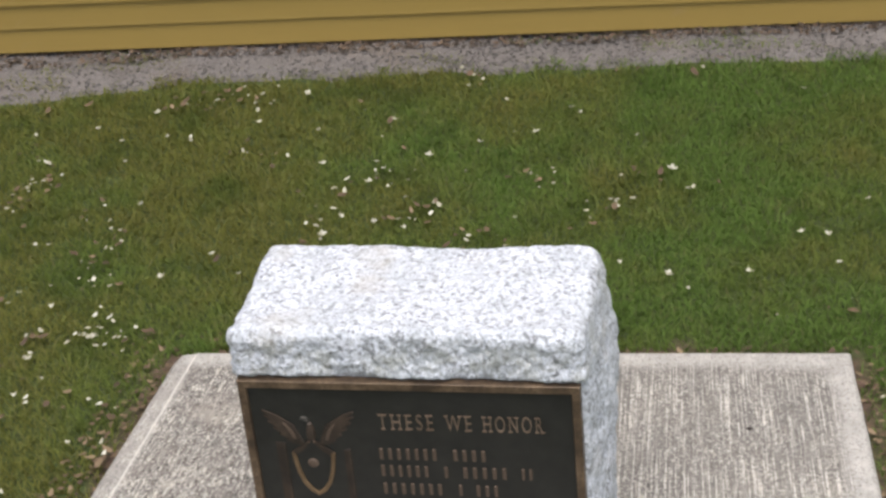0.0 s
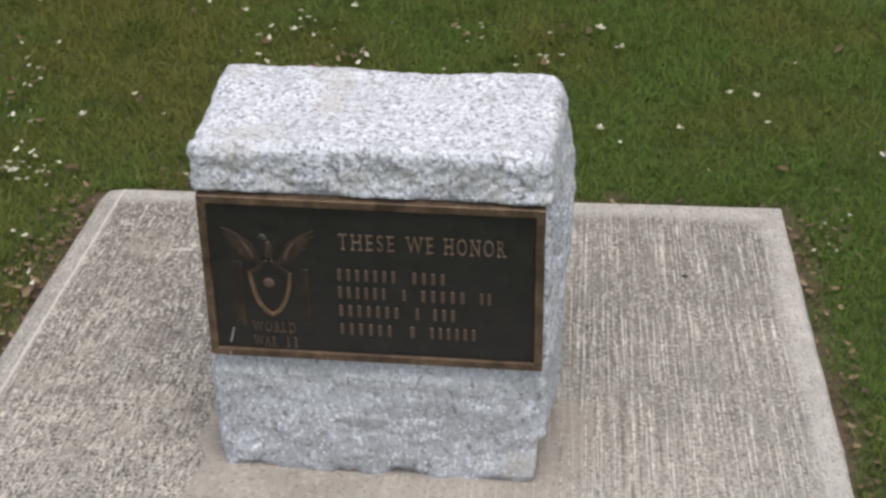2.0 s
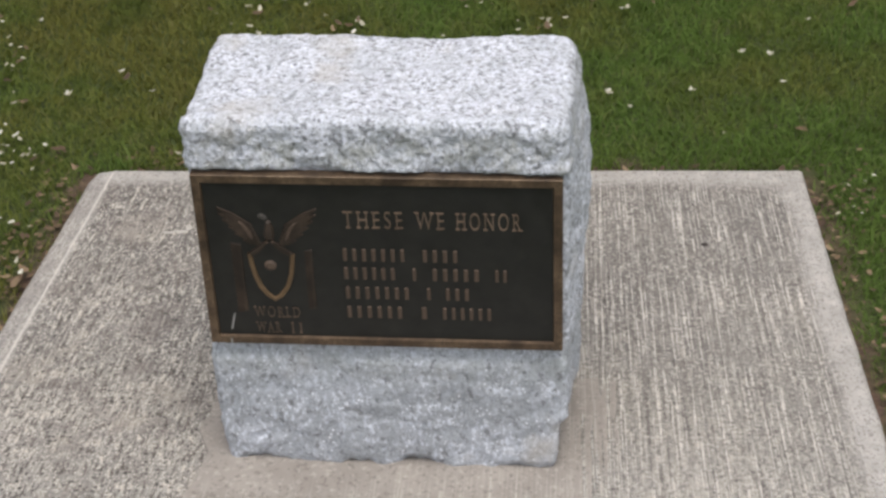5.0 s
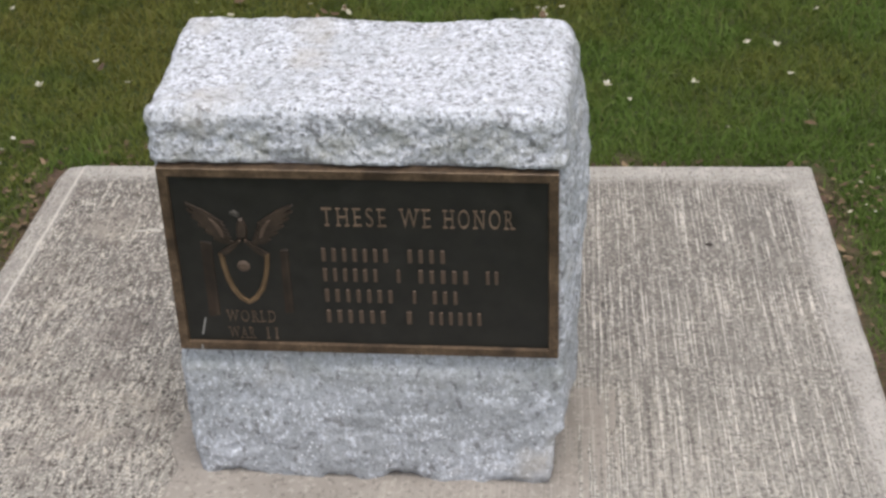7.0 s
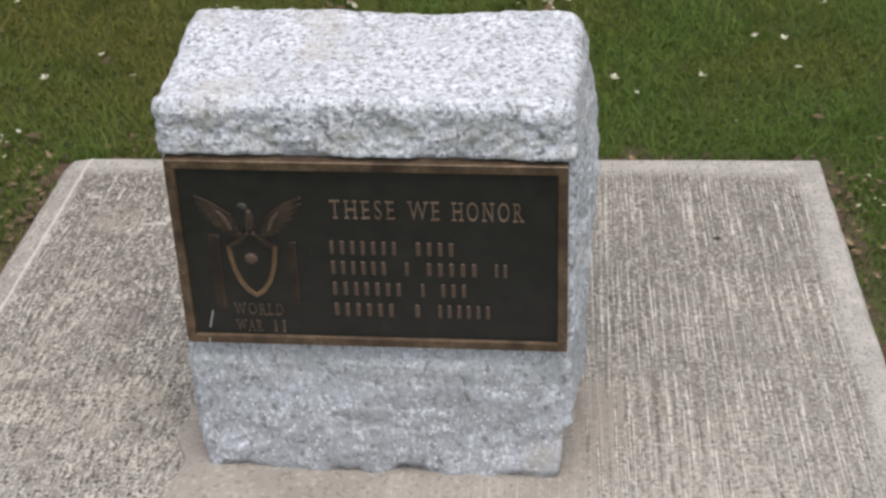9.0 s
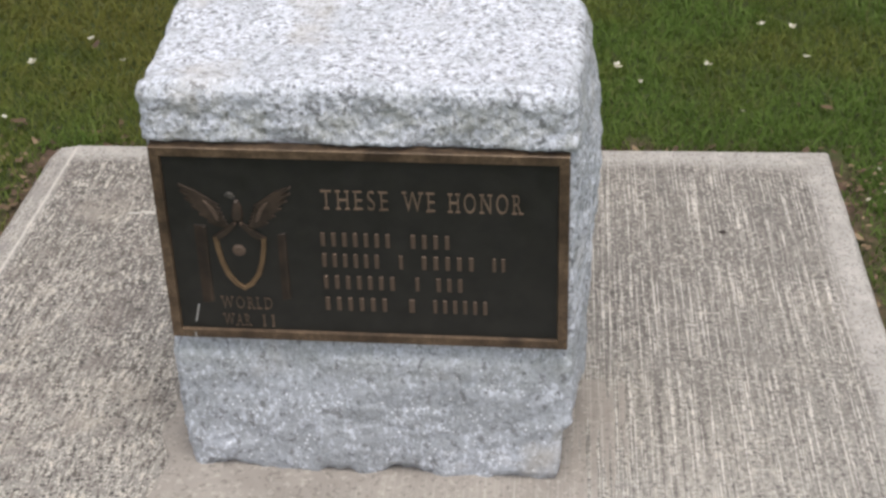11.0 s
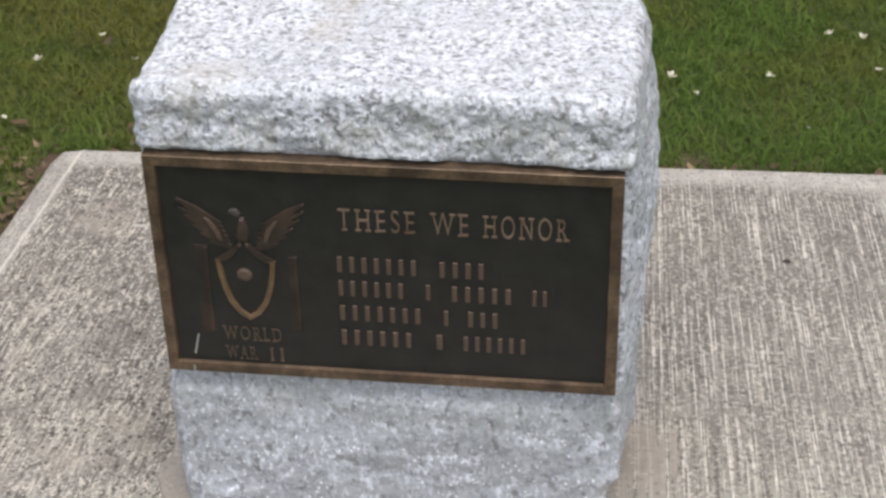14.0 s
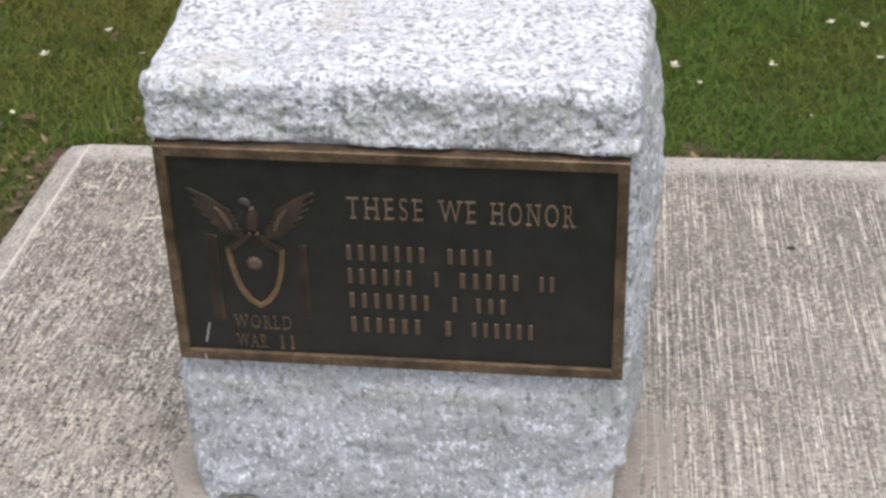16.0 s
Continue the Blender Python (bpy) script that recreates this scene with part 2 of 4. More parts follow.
def mortar():
    """Tan mortar, trowelled at the foot and brushed with the slab farther out."""
    a = Mat("smooth_mortar", 0.9)
    slab_space(a)
    x, y = a.axis(0), a.axis(1)
    streak, comb = broom(a)
    c = a.ramp(a.noise(9, 5, 0.6), (0.3, (0.25, 0.222, 0.195)), (0.7, (0.36, 0.325, 0.285)))
    brushed = a.math("ADD", a.ramp(a.math("MULTIPLY_ADD", x, 1.0, 0.5), (0.35, 0.0), (0.62, 0.45)), a.ramp(a.math("MULTIPLY", y, -1.0), (0.03, 0.0), (0.14, 0.5)))
    c = a.mix(a.math("MULTIPLY", a.ramp(comb, (0.36, 0.55), (0.52, 0.0)), brushed), c, (0.19, 0.17, 0.152))
    c = a.mix(a.math("MULTIPLY", a.ramp(streak, (0.53, 0.0), (0.64, 0.75)), brushed), c, (0.60, 0.56, 0.50))
    c = a.mix(a.ramp(a.noise(95, 3), (0.35, 0.6), (0.43, 0.0)), c, (0.16, 0.145, 0.13))
    c = a.mix(a.ramp(a.noise(80, 3, 0.6), (0.56, 0.0), (0.66, 0.5)), c, (0.48, 0.44, 0.385))
    return a.colour(c).bump(a.noise(100, 4), 0.6, 0.004).m


def bronze(name, dark, light, rough, metal=0.85):
    a = Mat(name, rough, metal)
    c = a.mix(a.ramp(a.noise(28, 5, 0.65), (0.35, 0.0), (0.7, 1.0)), dark, light)
    c = a.mix(a.ramp(a.noise(9, 3), (0.5, 0.0), (0.8, 0.5)), c, dark)
    a.colour(c)
    a.rough(a.ramp(a.noise(40, 4), (0.3, rough - 0.08), (0.7, rough + 0.12)))
    return a.bump(a.noise(400, 3), 0.25, 0.001).m


def turf():
    a = Mat("lawn_soil", 0.95)
    n = a.noise(2.0, 5, 0.65)
    green = a.ramp(n, (0.3, (0.032, 0.052, 0.010)), (0.7, (0.055, 0.068, 0.015)))
    soil = a.ramp(a.noise(55, 4, 0.7), (0.3, (0.040, 0.024, 0.017)), (0.7, (0.15, 0.095, 0.066)))
    # bare soil round the slab
    x, y = a.axis(0), a.axis(1)
    sides = a.math("MAXIMUM", a.math("SUBTRACT", a.math("MULTIPLY_ADD", y, 0.07, -0.876), x), a.math("SUBTRACT", x, a.math("MULTIPLY_ADD", y, -0.085, 0.892)))
    ends = a.math("MAXIMUM", a.math("SUBTRACT", a.math("MULTIPLY_ADD", x, -0.03, y), 1.019), a.math("SUBTRACT", PAD_FRONT, y))
    far = a.math("MAXIMUM", sides, ends)
    bare = a.ramp(a.math("ADD", far, a.math("MULTIPLY_ADD", a.noise(9, 3), 0.2, -0.1)), (0.0, 1.0), (0.09, 0.0))
    c = a.mix(bare, green, soil)
    return a.colour(c).bump(a.noise(90, 4), 0.8, 0.01).m


def blade():
    a = Mat("grass_blades", 0.85)
    patch = a.math("ADD", a.noise(1.5, 5, 0.65), a.math("MULTIPLY_ADD", a.axis(0), -0.075, -0.01))
    fresh = a.ramp(a.island(), (0.0, (0.127, 0.198, 0.043)), (0.5, (0.141, 0.217, 0.050)), (0.9, (0.157, 0.240, 0.060)), (0.97, (0.19, 0.195, 0.08)))
    olive = a.ramp(a.island(), (0.0, (0.184, 0.186, 0.047)), (0.6, (0.206, 0.209, 0.053)), (1.0, (0.215, 0.20, 0.08)))
    c = a.mix(a.ramp(patch, (0.40, 0.0), (0.60, 0.95)), fresh, olive)
    c = a.mix(a.ramp(a.noise(4.5, 4, 0.65), (0.52, 0.0), (0.66, 0.65)), c, (0.070, 0.115, 0.022))
    c = a.mix(a.ramp(a.noise(9, 4, 0.65), (0.60, 0.0), (0.74, 0.5)), c, (0.165, 0.140, 0.058))
    a.colour(c)
    a.b.inputs["Specular IOR Level"].default_value = 0.12
    # light also shines through the thin blades
    col = a.b.inputs["Base Color"].links[0].from_socket
    thin = a.t.nodes.new("ShaderNodeBsdfTranslucent")
    both = a.t.nodes.new("ShaderNodeMixShader")
    both.inputs[0].default_value = 0.45
    a.t.links.new(col, thin.inputs["Color"])
    a.t.links.new(a.b.outputs[0], both.inputs[1])
    a.t.links.new(thin.outputs[0], both.inputs[2])
    a.t.links.new(both.outputs[0], a.t.nodes["Material Output"].inputs["Surface"])
    return a.m


def scatter_mat(name, *stops, rough=0.8):
    a = Mat(name, rough)
    a.colour(a.mix(0.25, a.ramp(a.island(), *stops), a.ramp(a.noise(160, 3), (0.3, 0.2), (0.7, 0.8)), "MULTIPLY"))
    return a.m


def gravel_bed():
    a = Mat("gravel_bed", 0.95)
    c = a.ramp(a.noise(70, 4, 0.7), (0.3, (0.135, 0.12, 0.112)), (0.5, (0.17, 0.153, 0.143)), (0.7, (0.21, 0.19, 0.178)))
    c = a.mix(a.ramp(a.noise(4, 4), (0.55, 0.0), (0.7, 0.7)), c, (0.15, 0.12, 0.095))
    return a.colour(c).bump(a.noise(80, 4), 1.0, 0.012).m


def paint():
    a = Mat("yellow_paint", 0.55)
    c = a.mix(a.ramp(a.noise(1.0, 4, 0.6, a.scaled(1.5, 1.5, 30)), (0.3, 0.0), (0.75, 0.6)), (0.275, 0.185, 0.042), (0.225, 0.152, 0.036))
    c = a.mix(a.math("MULTIPLY", a.each(), 0.3), c, (0.33, 0.225, 0.055))
    c = a.mix(a.ramp(a.noise(5, 5, 0.7), (0.64, 0.0), (0.8, 0.5)), c, (0.28, 0.20, 0.10))
    return a.colour(c).bump(a.noise(1.0, 4, 0.6, a.scaled(6, 60, 160)), 0.25, 0.002).m


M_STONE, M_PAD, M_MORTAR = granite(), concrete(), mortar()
M_PLATE = bronze("dark_bronze", (0.0132, 0.0134, 0.0118), (0.023, 0.0225, 0.0195), 0.42, 0.2)
def worn_rim():
    """Border bronze: rubbed bright in patches, dark brown between them."""
    a = Mat("worn_bronze", 0.42, 0.4)
    c = a.ramp(a.noise(24, 4, 0.6), (0.36, (0.060, 0.040, 0.026)), (0.5, (0.118, 0.080, 0.050)), (0.66, (0.19, 0.13, 0.082)))
    c = a.mix(a.ramp(a.noise(160, 3), (0.4, 0.4), (0.55, 0.0)), c, (0.045, 0.032, 0.022))
    return a.colour(c).bump(a.noise(300, 3), 0.3, 0.001).m


M_RIM = worn_rim()
M_LETTER = bronze("letter_bronze", (0.13, 0.092, 0.064), (0.26, 0.188, 0.135), 0.45, 0.3)
M_GOLD = bronze("golden_bronze", (0.10, 0.064, 0.034), (0.22, 0.145, 0.078), 0.45, 0.3)
M_BAR = bronze("bar_bronze", (0.074, 0.052, 0.038), (0.162, 0.113, 0.081), 0.5, 0.3)
M_DIM = bronze("dim_bronze", (0.027, 0.020, 0.0145), (0.068, 0.047, 0.033), 0.5, 0.3)
M_CAPTION = bronze("caption_bronze", (0.085, 0.060, 0.042), (0.17, 0.120, 0.085), 0.5, 0.3)
M_PALE = bronze("pale_bronze", (0.034, 0.031, 0.026), (0.090, 0.083, 0.071), 0.5, 0.2)
M_FAINT = bronze("faint_bronze", (0.022, 0.016, 0.012), (0.052, 0.034, 0.023), 0.5, 0.3)
M_TURF, M_BLADE, M_BED, M_PAINT = turf(), blade(), gravel_bed(), paint()
M_PETAL = scatter_mat("petal_white", (0.0, (0.28, 0.26, 0.18)), (0.6, (0.48, 0.46, 0.34)), (1.0, (0.66, 0.64, 0.53)))
M_LEAF = scatter_mat("dead_leaf", (0.0, (0.075, 0.046, 0.026)), (0.7, (0.15, 0.098, 0.055)), (1.0, (0.29, 0.205, 0.12)))
M_MULCH = scatter_mat("leaf_mulch", (0.0, (0.035, 0.025, 0.017)), (0.6, (0.085, 0.056, 0.036)), (1.0, (0.19, 0.125, 0.078)))
M_PEBBLE = scatter_mat("pebble", (0.0, (0.135, 0.12, 0.112)), (0.5, (0.17, 0.153, 0.143)), (1.0, (0.24, 0.218, 0.205)))
M_SCRATCH = Mat("pale_scratch", 0.8).colour((0.30, 0.29, 0.27)).m
M_SMEAR = Mat("dried_smear", 0.9).colour((0.50, 0.47, 0.42)).m
# near-black for the shaded gap under the siding, and for the dark chip
M_DARK = Mat("gap_shade_and_chip", 0.95).colour((0.045, 0.036, 0.032)).m


# ---- building helpers ----
def part(name, data, material, parent=None, label=""):
    """Links a bmesh or mesh as one mesh object, under a thing or part."""
    if isinstance(data, bmesh.types.BMesh):
        me = bpy.data.meshes.new(name)
        data.to_mesh(me)
        data.free()
    else:
        me = data
    if not me.materials:
        me.materials.append(material)
    ob = new(name, me)
    ob.parent = parent
    return tagged(ob, label)


def smooth(ob):
    ob.data.polygons.foreach_set("use_smooth", [True] * len(ob.data.polygons))
    return ob


def raw(name, verts, faces):
    """A mesh from numpy arrays; all faces have the same number of corners."""
    me = bpy.data.meshes.new(name)
    nf, k = faces.shape
    me.vertices.add(len(verts))
    me.vertices.foreach_set("co", np.asarray(verts, np.float32).ravel())
    me.loops.add(nf * k)
    me.loops.foreach_set("vertex_index", faces.astype(np.int32).ravel())
    me.polygons.add(nf)
    me.polygons.foreach_set("loop_start", np.arange(0, nf * k, k, dtype=np.int32))
    me.polygons.foreach_set("loop_total", np.full(nf, k, np.int32))
    me.update(calc_edges=True)
    me.validate()
    return me


def box(x0, x1, y0, y1, z0, z1, bevel=0.0, segments=2):
    bm = bmesh.new()
    bmesh.ops.create_cube(bm, size=1.0)
    for v in bm.verts:
        v.co = Vector(((x0 + x1) / 2 + v.co.x * (x1 - x0), (y0 + y1) / 2 + v.co.y * (y1 - y0), (z0 + z1) / 2 + v.co.z * (z1 - z0)))
    if bevel:
        bmesh.ops.bevel(bm, geom=bm.edges[:], offset=bevel, segments=segments, affect="EDGES", profile=0.5)
    return bm


def relief(outline, y0, y1, inset=0.0):
    """A raised shape in the plane of the plaque: an outline of (x, z) extruded from y0 out to y1, its rim drawn in by inset."""
    bm = bmesh.new()
    n = len(outline)
    cx, cz = sum(p[0] for p in outline) / n, sum(p[1] for p in outline) / n
    back = [bm.verts.new((x, y0, z)) for x, z in outline]
    front = [bm.verts.new((x + (cx - x) * inset, y1, z + (cz - z) * inset)) for x, z in outline]
    for i in range(n):
        bm.faces.new((back[i], back[(i + 1) % n], front[(i + 1) % n], front[i]))
    bm.faces.new(front)
    bmesh.ops.recalc_face_normals(bm, faces=bm.faces[:])
    return bm


def fbm(p, octaves=4, h=0.9):
    return noise.fractal(p, h, 2.0, octaves)


# ---- ground ----
def lawn_height(x, y):
    return -0.042 + 0.012 * noise.noise((x * 0.7, y * 0.7, 3.0)) + 0.004 * noise.noise((x * 4, y * 4, 1.0))


def build_ground():
    near = np.arange(-4.0, 4.01, 0.08)
    xs = np.concatenate([[-900, -200, -60, -20, -10, -6], near, [6, 10, 20, 60, 200, 900]])
    ys = np.concatenate([[-900, -200, -60, -20, -10, -6], near, [6, 10, 20, 60, 200, 900]])
    verts = np.array([(x, y, lawn_height(x, y)) for y in ys for x in xs])
    n = len(xs)
    i = np.arange(len(verts)).reshape(len(ys), n)
    faces = np.stack([i[:-1, :-1], i[:-1, 1:], i[1:, 1:], i[1:, :-1]], -1).reshape(-1, 4)
    ob = smooth(part("ground", raw("ground", verts, faces), M_TURF))
    return tagged(ob, "lawn soil with thin turf and bare earth round a slab", "ground", kind="structure")


build_ground()

def off_pad(x, y):
    """How far a place lies outside the slab."""
    return max(pad_left(y) - x, x - pad_right(y), y - pad_back(x), PAD_FRONT - y)


def build_pad():
    """A brushed slab: fine furrows run front to back in the field, the margins are trowelled smooth, one tooled line along a margin."""
    x0, x1, y0, y1 = -0.85, 0.85, PAD_FRONT, 1.019
    xs = np.concatenate([[x0, x0 + 0.006, x0 + 0.014], np.arange(x0 + 0.02, x1 - 0.02, 0.0032), [x1 - 0.014, x1 - 0.006, x1]])
    ys = np.concatenate([[y0, y0 + 0.02], np.arange(y0 + 0.05, y1 - 0.03, 0.03), [y1 - 0.022, y1 - 0.014, y1 - 0.006, y1]])
    verts = []
    for v in ys:
        for u in xs:
            e = min(u - x0, x1 - u, y1 - v)
            z = -0.010 * max(0.0, 1 - e / 0.014) ** 2
            if e > 0.06:
                z += 0.0011 * noise.noise((u * 130, v * 2.2, 0.0)) + 0.0006 * noise.noise((u * 330, v * 5, 4.0))
            z += 0.0018 * noise.noise((u * 3, v * 3, 7.0))
            z += 0.002 * math.exp(-(((u + 0.797) / 0.0035) ** 2))
            x = pad_left(v) + (u + 0.85) / 1.7 * (pad_right(v) - pad_left(v))
            y = v + 0.03 * x
            # one back corner is knocked round
            x += 0.010 * max(0.0, 1 - (y1 - v) / 0.04) * max(0.0, 1 - (u - x0) / 0.05)
            y -= 0.012 * max(0.0, 1 - (u - x0) / 0.06) * max(0.0, 1 - (y1 - v) / 0.06)
            jx = 0.004 * noise.noise((0, y * 9, 2.0)) if e < 0.003 else 0.0
            verts.append((x + jx, y + (0.004 * noise.noise((x * 9, 0, 5.0)) if y1 - v < 0.003 else 0.0), z))
    nx, ny = len(xs), len(ys)
    i = np.arange(nx * ny).reshape(ny, nx)
    faces = np.stack([i[:-1, :-1], i[:-1, 1:], i[1:, 1:], i[1:, :-1]], -1).reshape(-1, 4)
    rim = np.concatenate([i[0, :], i[1:, -1], i[-1, -2::-1], i[-2:0:-1, 0]])
    low = np.arange(len(rim)) + nx * ny
    verts += [(verts[k][0], verts[k][1], -0.14) for k in rim]
    side = np.stack([rim, low, np.roll(low, -1), np.roll(rim, -1)], -1)
    me = raw("pavement", np.array(verts), np.concatenate([faces, side]))
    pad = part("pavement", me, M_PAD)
    tagged(pad, "weathered light grey concrete slab with a brushed finish", "concrete slab", kind="structure")
    # smooth mortar spread round the foot of the stone, with a ragged margin
    bm = bmesh.new()
    rim = []
    steps = 140
    for k in range(steps):
        a = 2 * math.pi * k / steps
        c, s = math.cos(a), math.sin(a)
        r = 1 / max(abs(c) / (0.372 if c < 0 else 0.40), abs(s) / (0.42 if s < 0 else 0.22), 1e-6)
        r = min(r, 0.53) * (1 + 0.07 * fbm((c * 3, s * 3, 1)) + 0.012 * noise.noise((c * 25, s * 25, 3)))
        rim.append((0.01 + r * c, 0.04 + r * s))
    lows = [bm.verts.new((x, y, -0.006)) for x, y in rim]
    ups = [bm.verts.new((0.02 + (x - 0.02) * 0.985, 0.02 + (y - 0.02) * 0.985, 0.0048 - 0.0065 * (x + 0.38))) for x, y in rim]
    for k in range(steps):
        bm.faces.new((lows[k], lows[(k + 1) % steps], ups[(k + 1) % steps], ups[k]))
    bm.faces.new(ups)
    part("mortar_patch", bm, M_MORTAR, pad, "smooth tan mortar patch with a ragged edge")
    bm = bmesh.new()
    bmesh.ops.create_icosphere(bm, subdivisions=2, radius=0.006)
    for v in bm.verts:
        v.co = Vector((v.co.x * 1.3 + 0.578, v.co.y + 0.728, max(v.co.z * 0.5, -0.002) + 0.001))
    part("dark_chip", bm, M_DARK, pad, "small dark chip stuck in the concrete")
    # pale smears on the surface
    for cx, cy, rx, ry in ((-0.575, 0.733, 0.014, 0.005), (-0.548, 0.737, 0.016, 0.006), (-0.535, 0.752, 0.006, 0.010)):
        bm = bmesh.new()
        ring = []
        for k in range(18):
            a = k * math.pi / 9
            r = 1 + 0.45 * noise.noise((cx * 90 + 2 * math.cos(a), cy * 50 + 2 * math.sin(a), 0))
            ring.append(bm.verts.new((cx + rx * r * math.cos(a), cy + ry * r * math.sin(a), 0.0026)))
        bm.faces.new(ring)
        part("smear", bm, M_SMEAR, pad, "pale dried smear on the concrete")
    return pad


build_pad()


# ---- the memorial ----
HALF, DEPTH, TOP = 0.310, 0.300, 0.712


def scoop(p, scale):
    """Shell-shaped chip scars: hollow inside, sharp ridges between."""
    q = Vector((p.x * scale + 0.5 * noise.noise((p.x * 11, 0, p.z * 11)), 3.0, p.z * scale * 1.25))
    return noise.voronoi(q)[0][0]


def build_block():
    """A rough-split granite block with a sawn-off panel for the plaque and chipped, rounded arrises."""
    step = 0.0055
    nx, ny, nz = int(2 * HALF / step), int(DEPTH / step), int(TOP / step)
    bm = bmesh.new()
    verts = {}

    def vert(i, j, k):
        key = (i, j, k)
        if key not in verts:
            verts[key] = bm.verts.new(shape(i / nx, j / ny, k / nz))
        return verts[key]

    def shape(u, v, w):
        p = Vector(((u - 0.5) * 2 * HALF, v * DEPTH, w * TOP))
        # rounded box: pull towards an inner box, then out by the radius
        r = 0.013 + 0.006 * noise.noise((p.x * 9, p.y * 9, p.z * 9))
        if w > 0.9:
            r += 0.006
        lo, hi = Vector((-HALF + r, r, -0.2)), Vector((HALF - r, DEPTH - r, TOP - r))
        q = Vector((min(max(p.x, lo.x), hi.x), min(max(p.y, lo.y), hi.y), min(max(p.z, lo.z), hi.z)))
        d = p - q
        if d.length > 1e-6:
            p = q + d.normalized() * min(r, max(abs(d.x), abs(d.y), abs(d.z)))
            n = d.normalized()
        else:
            n = Vector((0, 0, -1))
        big = fbm((p.x * 6 + 3, p.y * 6, p.z * 7), 3)
        mid = noise.noise((p.x * 22, p.y * 22 + 9, p.z * 26))
        fine = noise.noise((p.x * 75, p.y * 75, p.z * 75 + 2))
        amount = 0.003 * big + 0.0030 * mid + 0.0020 * fine
        front = max(0.0, -n.y)
        low = min(1.0, max(0.0, (0.262 - p.z) / 0.03))
        band = min(1.0, max(0.0, (p.z - 0.6165) / 0.005))
        panel = front * (1 - low) * (1 - band)
        # split facets below the panel and along the band above it
        cell = noise.cell((p.x * 9 + 0.6 * mid, p.z * 10 + 0.5 * big, 5.0)) - 0.5
        slope = 2.2 * noise.noise((p.x * 5 + 4, 1.0, p.z * 8)) + 1.2 * noise.noise((p.x * 13, 6.0, p.z * 15))
        ledge = math.floor(slope) + min(1.0, (slope - math.floor(slope)) * 3.5)
        facet = 0.5 * ledge + 0.35 * slope
        amount += front * low * (0.0014 * facet + 0.008 * (scoop(p, 8.5) - 0.35) + 0.0015 * cell + 0.008)
        amount += front * band * (0.004 * facet + 0.003 * fine + 0.010 * (scoop(p, 15) - 0.35) + 0.0075)
        amount = amount * (1 - panel * 0.95)
        p = p + n * amount
        # a dished, uneven top
        if n.z > 0.6:
            p.z += 0.0022 * noise.noise((p.x * 38, p.y * 60, 3)) - 0.006 * max(0.0, noise.noise((p.x * 20, p.y * 34, 15)) - 0.25)
            p.z += 0.004 * noise.noise((p.x * 5, p.y * 6, 8)) - 0.004 * (1 - (2 * u - 1) ** 2) * (v * (1 - v) * 4)
        # the flank swells out behind the front arris
        if p.x > 0:
            swell = max(0.0, 1 - abs(p.z - 0.52) / (0.52 if p.z < 0.52 else 0.21)) ** 0.8
            if p.z < 0.52:
                swell = max(swell, 0.45)
            p.x += (0.032 * swell + 0.004 * mid) * min(1.0, max(0.0, p.y) / 0.12) * min(1.0, p.x / 0.2)
            # the flank is undercut just above the slab
            under = min(1.0, max(0.0, (0.116 - p.z + 0.008 * mid) / 0.016))
            p.x -= (0.014 + 0.060 * min(1.0, max(0.0, p.y) / 0.07)) * under * (max(0.0, p.x) / HALF) ** 6
        # the foot is drawn in a little and chipped along its lower arris
        foot = max(0.0, 1 - p.z / 0.10)
        p.x *= 1 - 0.03 * foot**1.5
        if p.z < 0.06 and front > 0.5:
            chip = max(0.0, 0.8 * noise.noise((p.x * 11, 2.0, 3.0)) + 0.4 * noise.noise((p.x * 31, 5.0, 3.0)) + 0.04)
            p.y += 0.055 * chip * max(0.0, 1 - p.z / (0.012 + 0.026 * chip)) ** 0.8
        return p

    for i in range(nx):
        for k in range(nz):
            bm.faces.new((vert(i, 0, k), vert(i + 1, 0, k), vert(i + 1, 0, k + 1), vert(i, 0, k + 1)))
            bm.faces.new((vert(i, ny, k), vert(i, ny, k + 1), vert(i + 1, ny, k + 1), vert(i + 1, ny, k)))
        for j in range(ny):
            bm.faces.new((vert(i, j, nz), vert(i + 1, j, nz), vert(i + 1, j + 1, nz), vert(i, j + 1, nz)))
    for j in range(ny):
        for k in range(nz):
            bm.faces.new((vert(0, j, k), vert(0, j, k + 1), vert(0, j + 1, k + 1), vert(0, j + 1, k)))
            bm.faces.new((vert(nx, j, k), vert(nx, j + 1, k), vert(nx, j + 1, k + 1), vert(nx, j, k + 1)))
    return bm


memorial = tagged(new("memorial_stone"), "rough-hewn light grey granite memorial block with a bronze plaque", "memorial")
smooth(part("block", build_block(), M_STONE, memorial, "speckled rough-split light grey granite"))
memorial.location = (0, 0.012, 0)


SERIFS = {"T": ((0.5, 0),), "H": ((0.09, 0), (0.91, 0), (0.09, 1), (0.91, 1)), "E": ((0.1, 0), (0.1, 1)), "W": ((0.06, 1), (0.94, 1)),
          "N": ((0.09, 0), (0.09, 1), (0.91, 1)), "R": ((0.12, 0), (0.12, 1), (0.95, 0)), "L": ((0.1, 0), (0.1, 1)), "D": ((0.1, 0), (0.1, 1)),
          "A": ((0.06, 0), (0.94, 0)), "I": ((0.5, 0), (0.5, 1))}


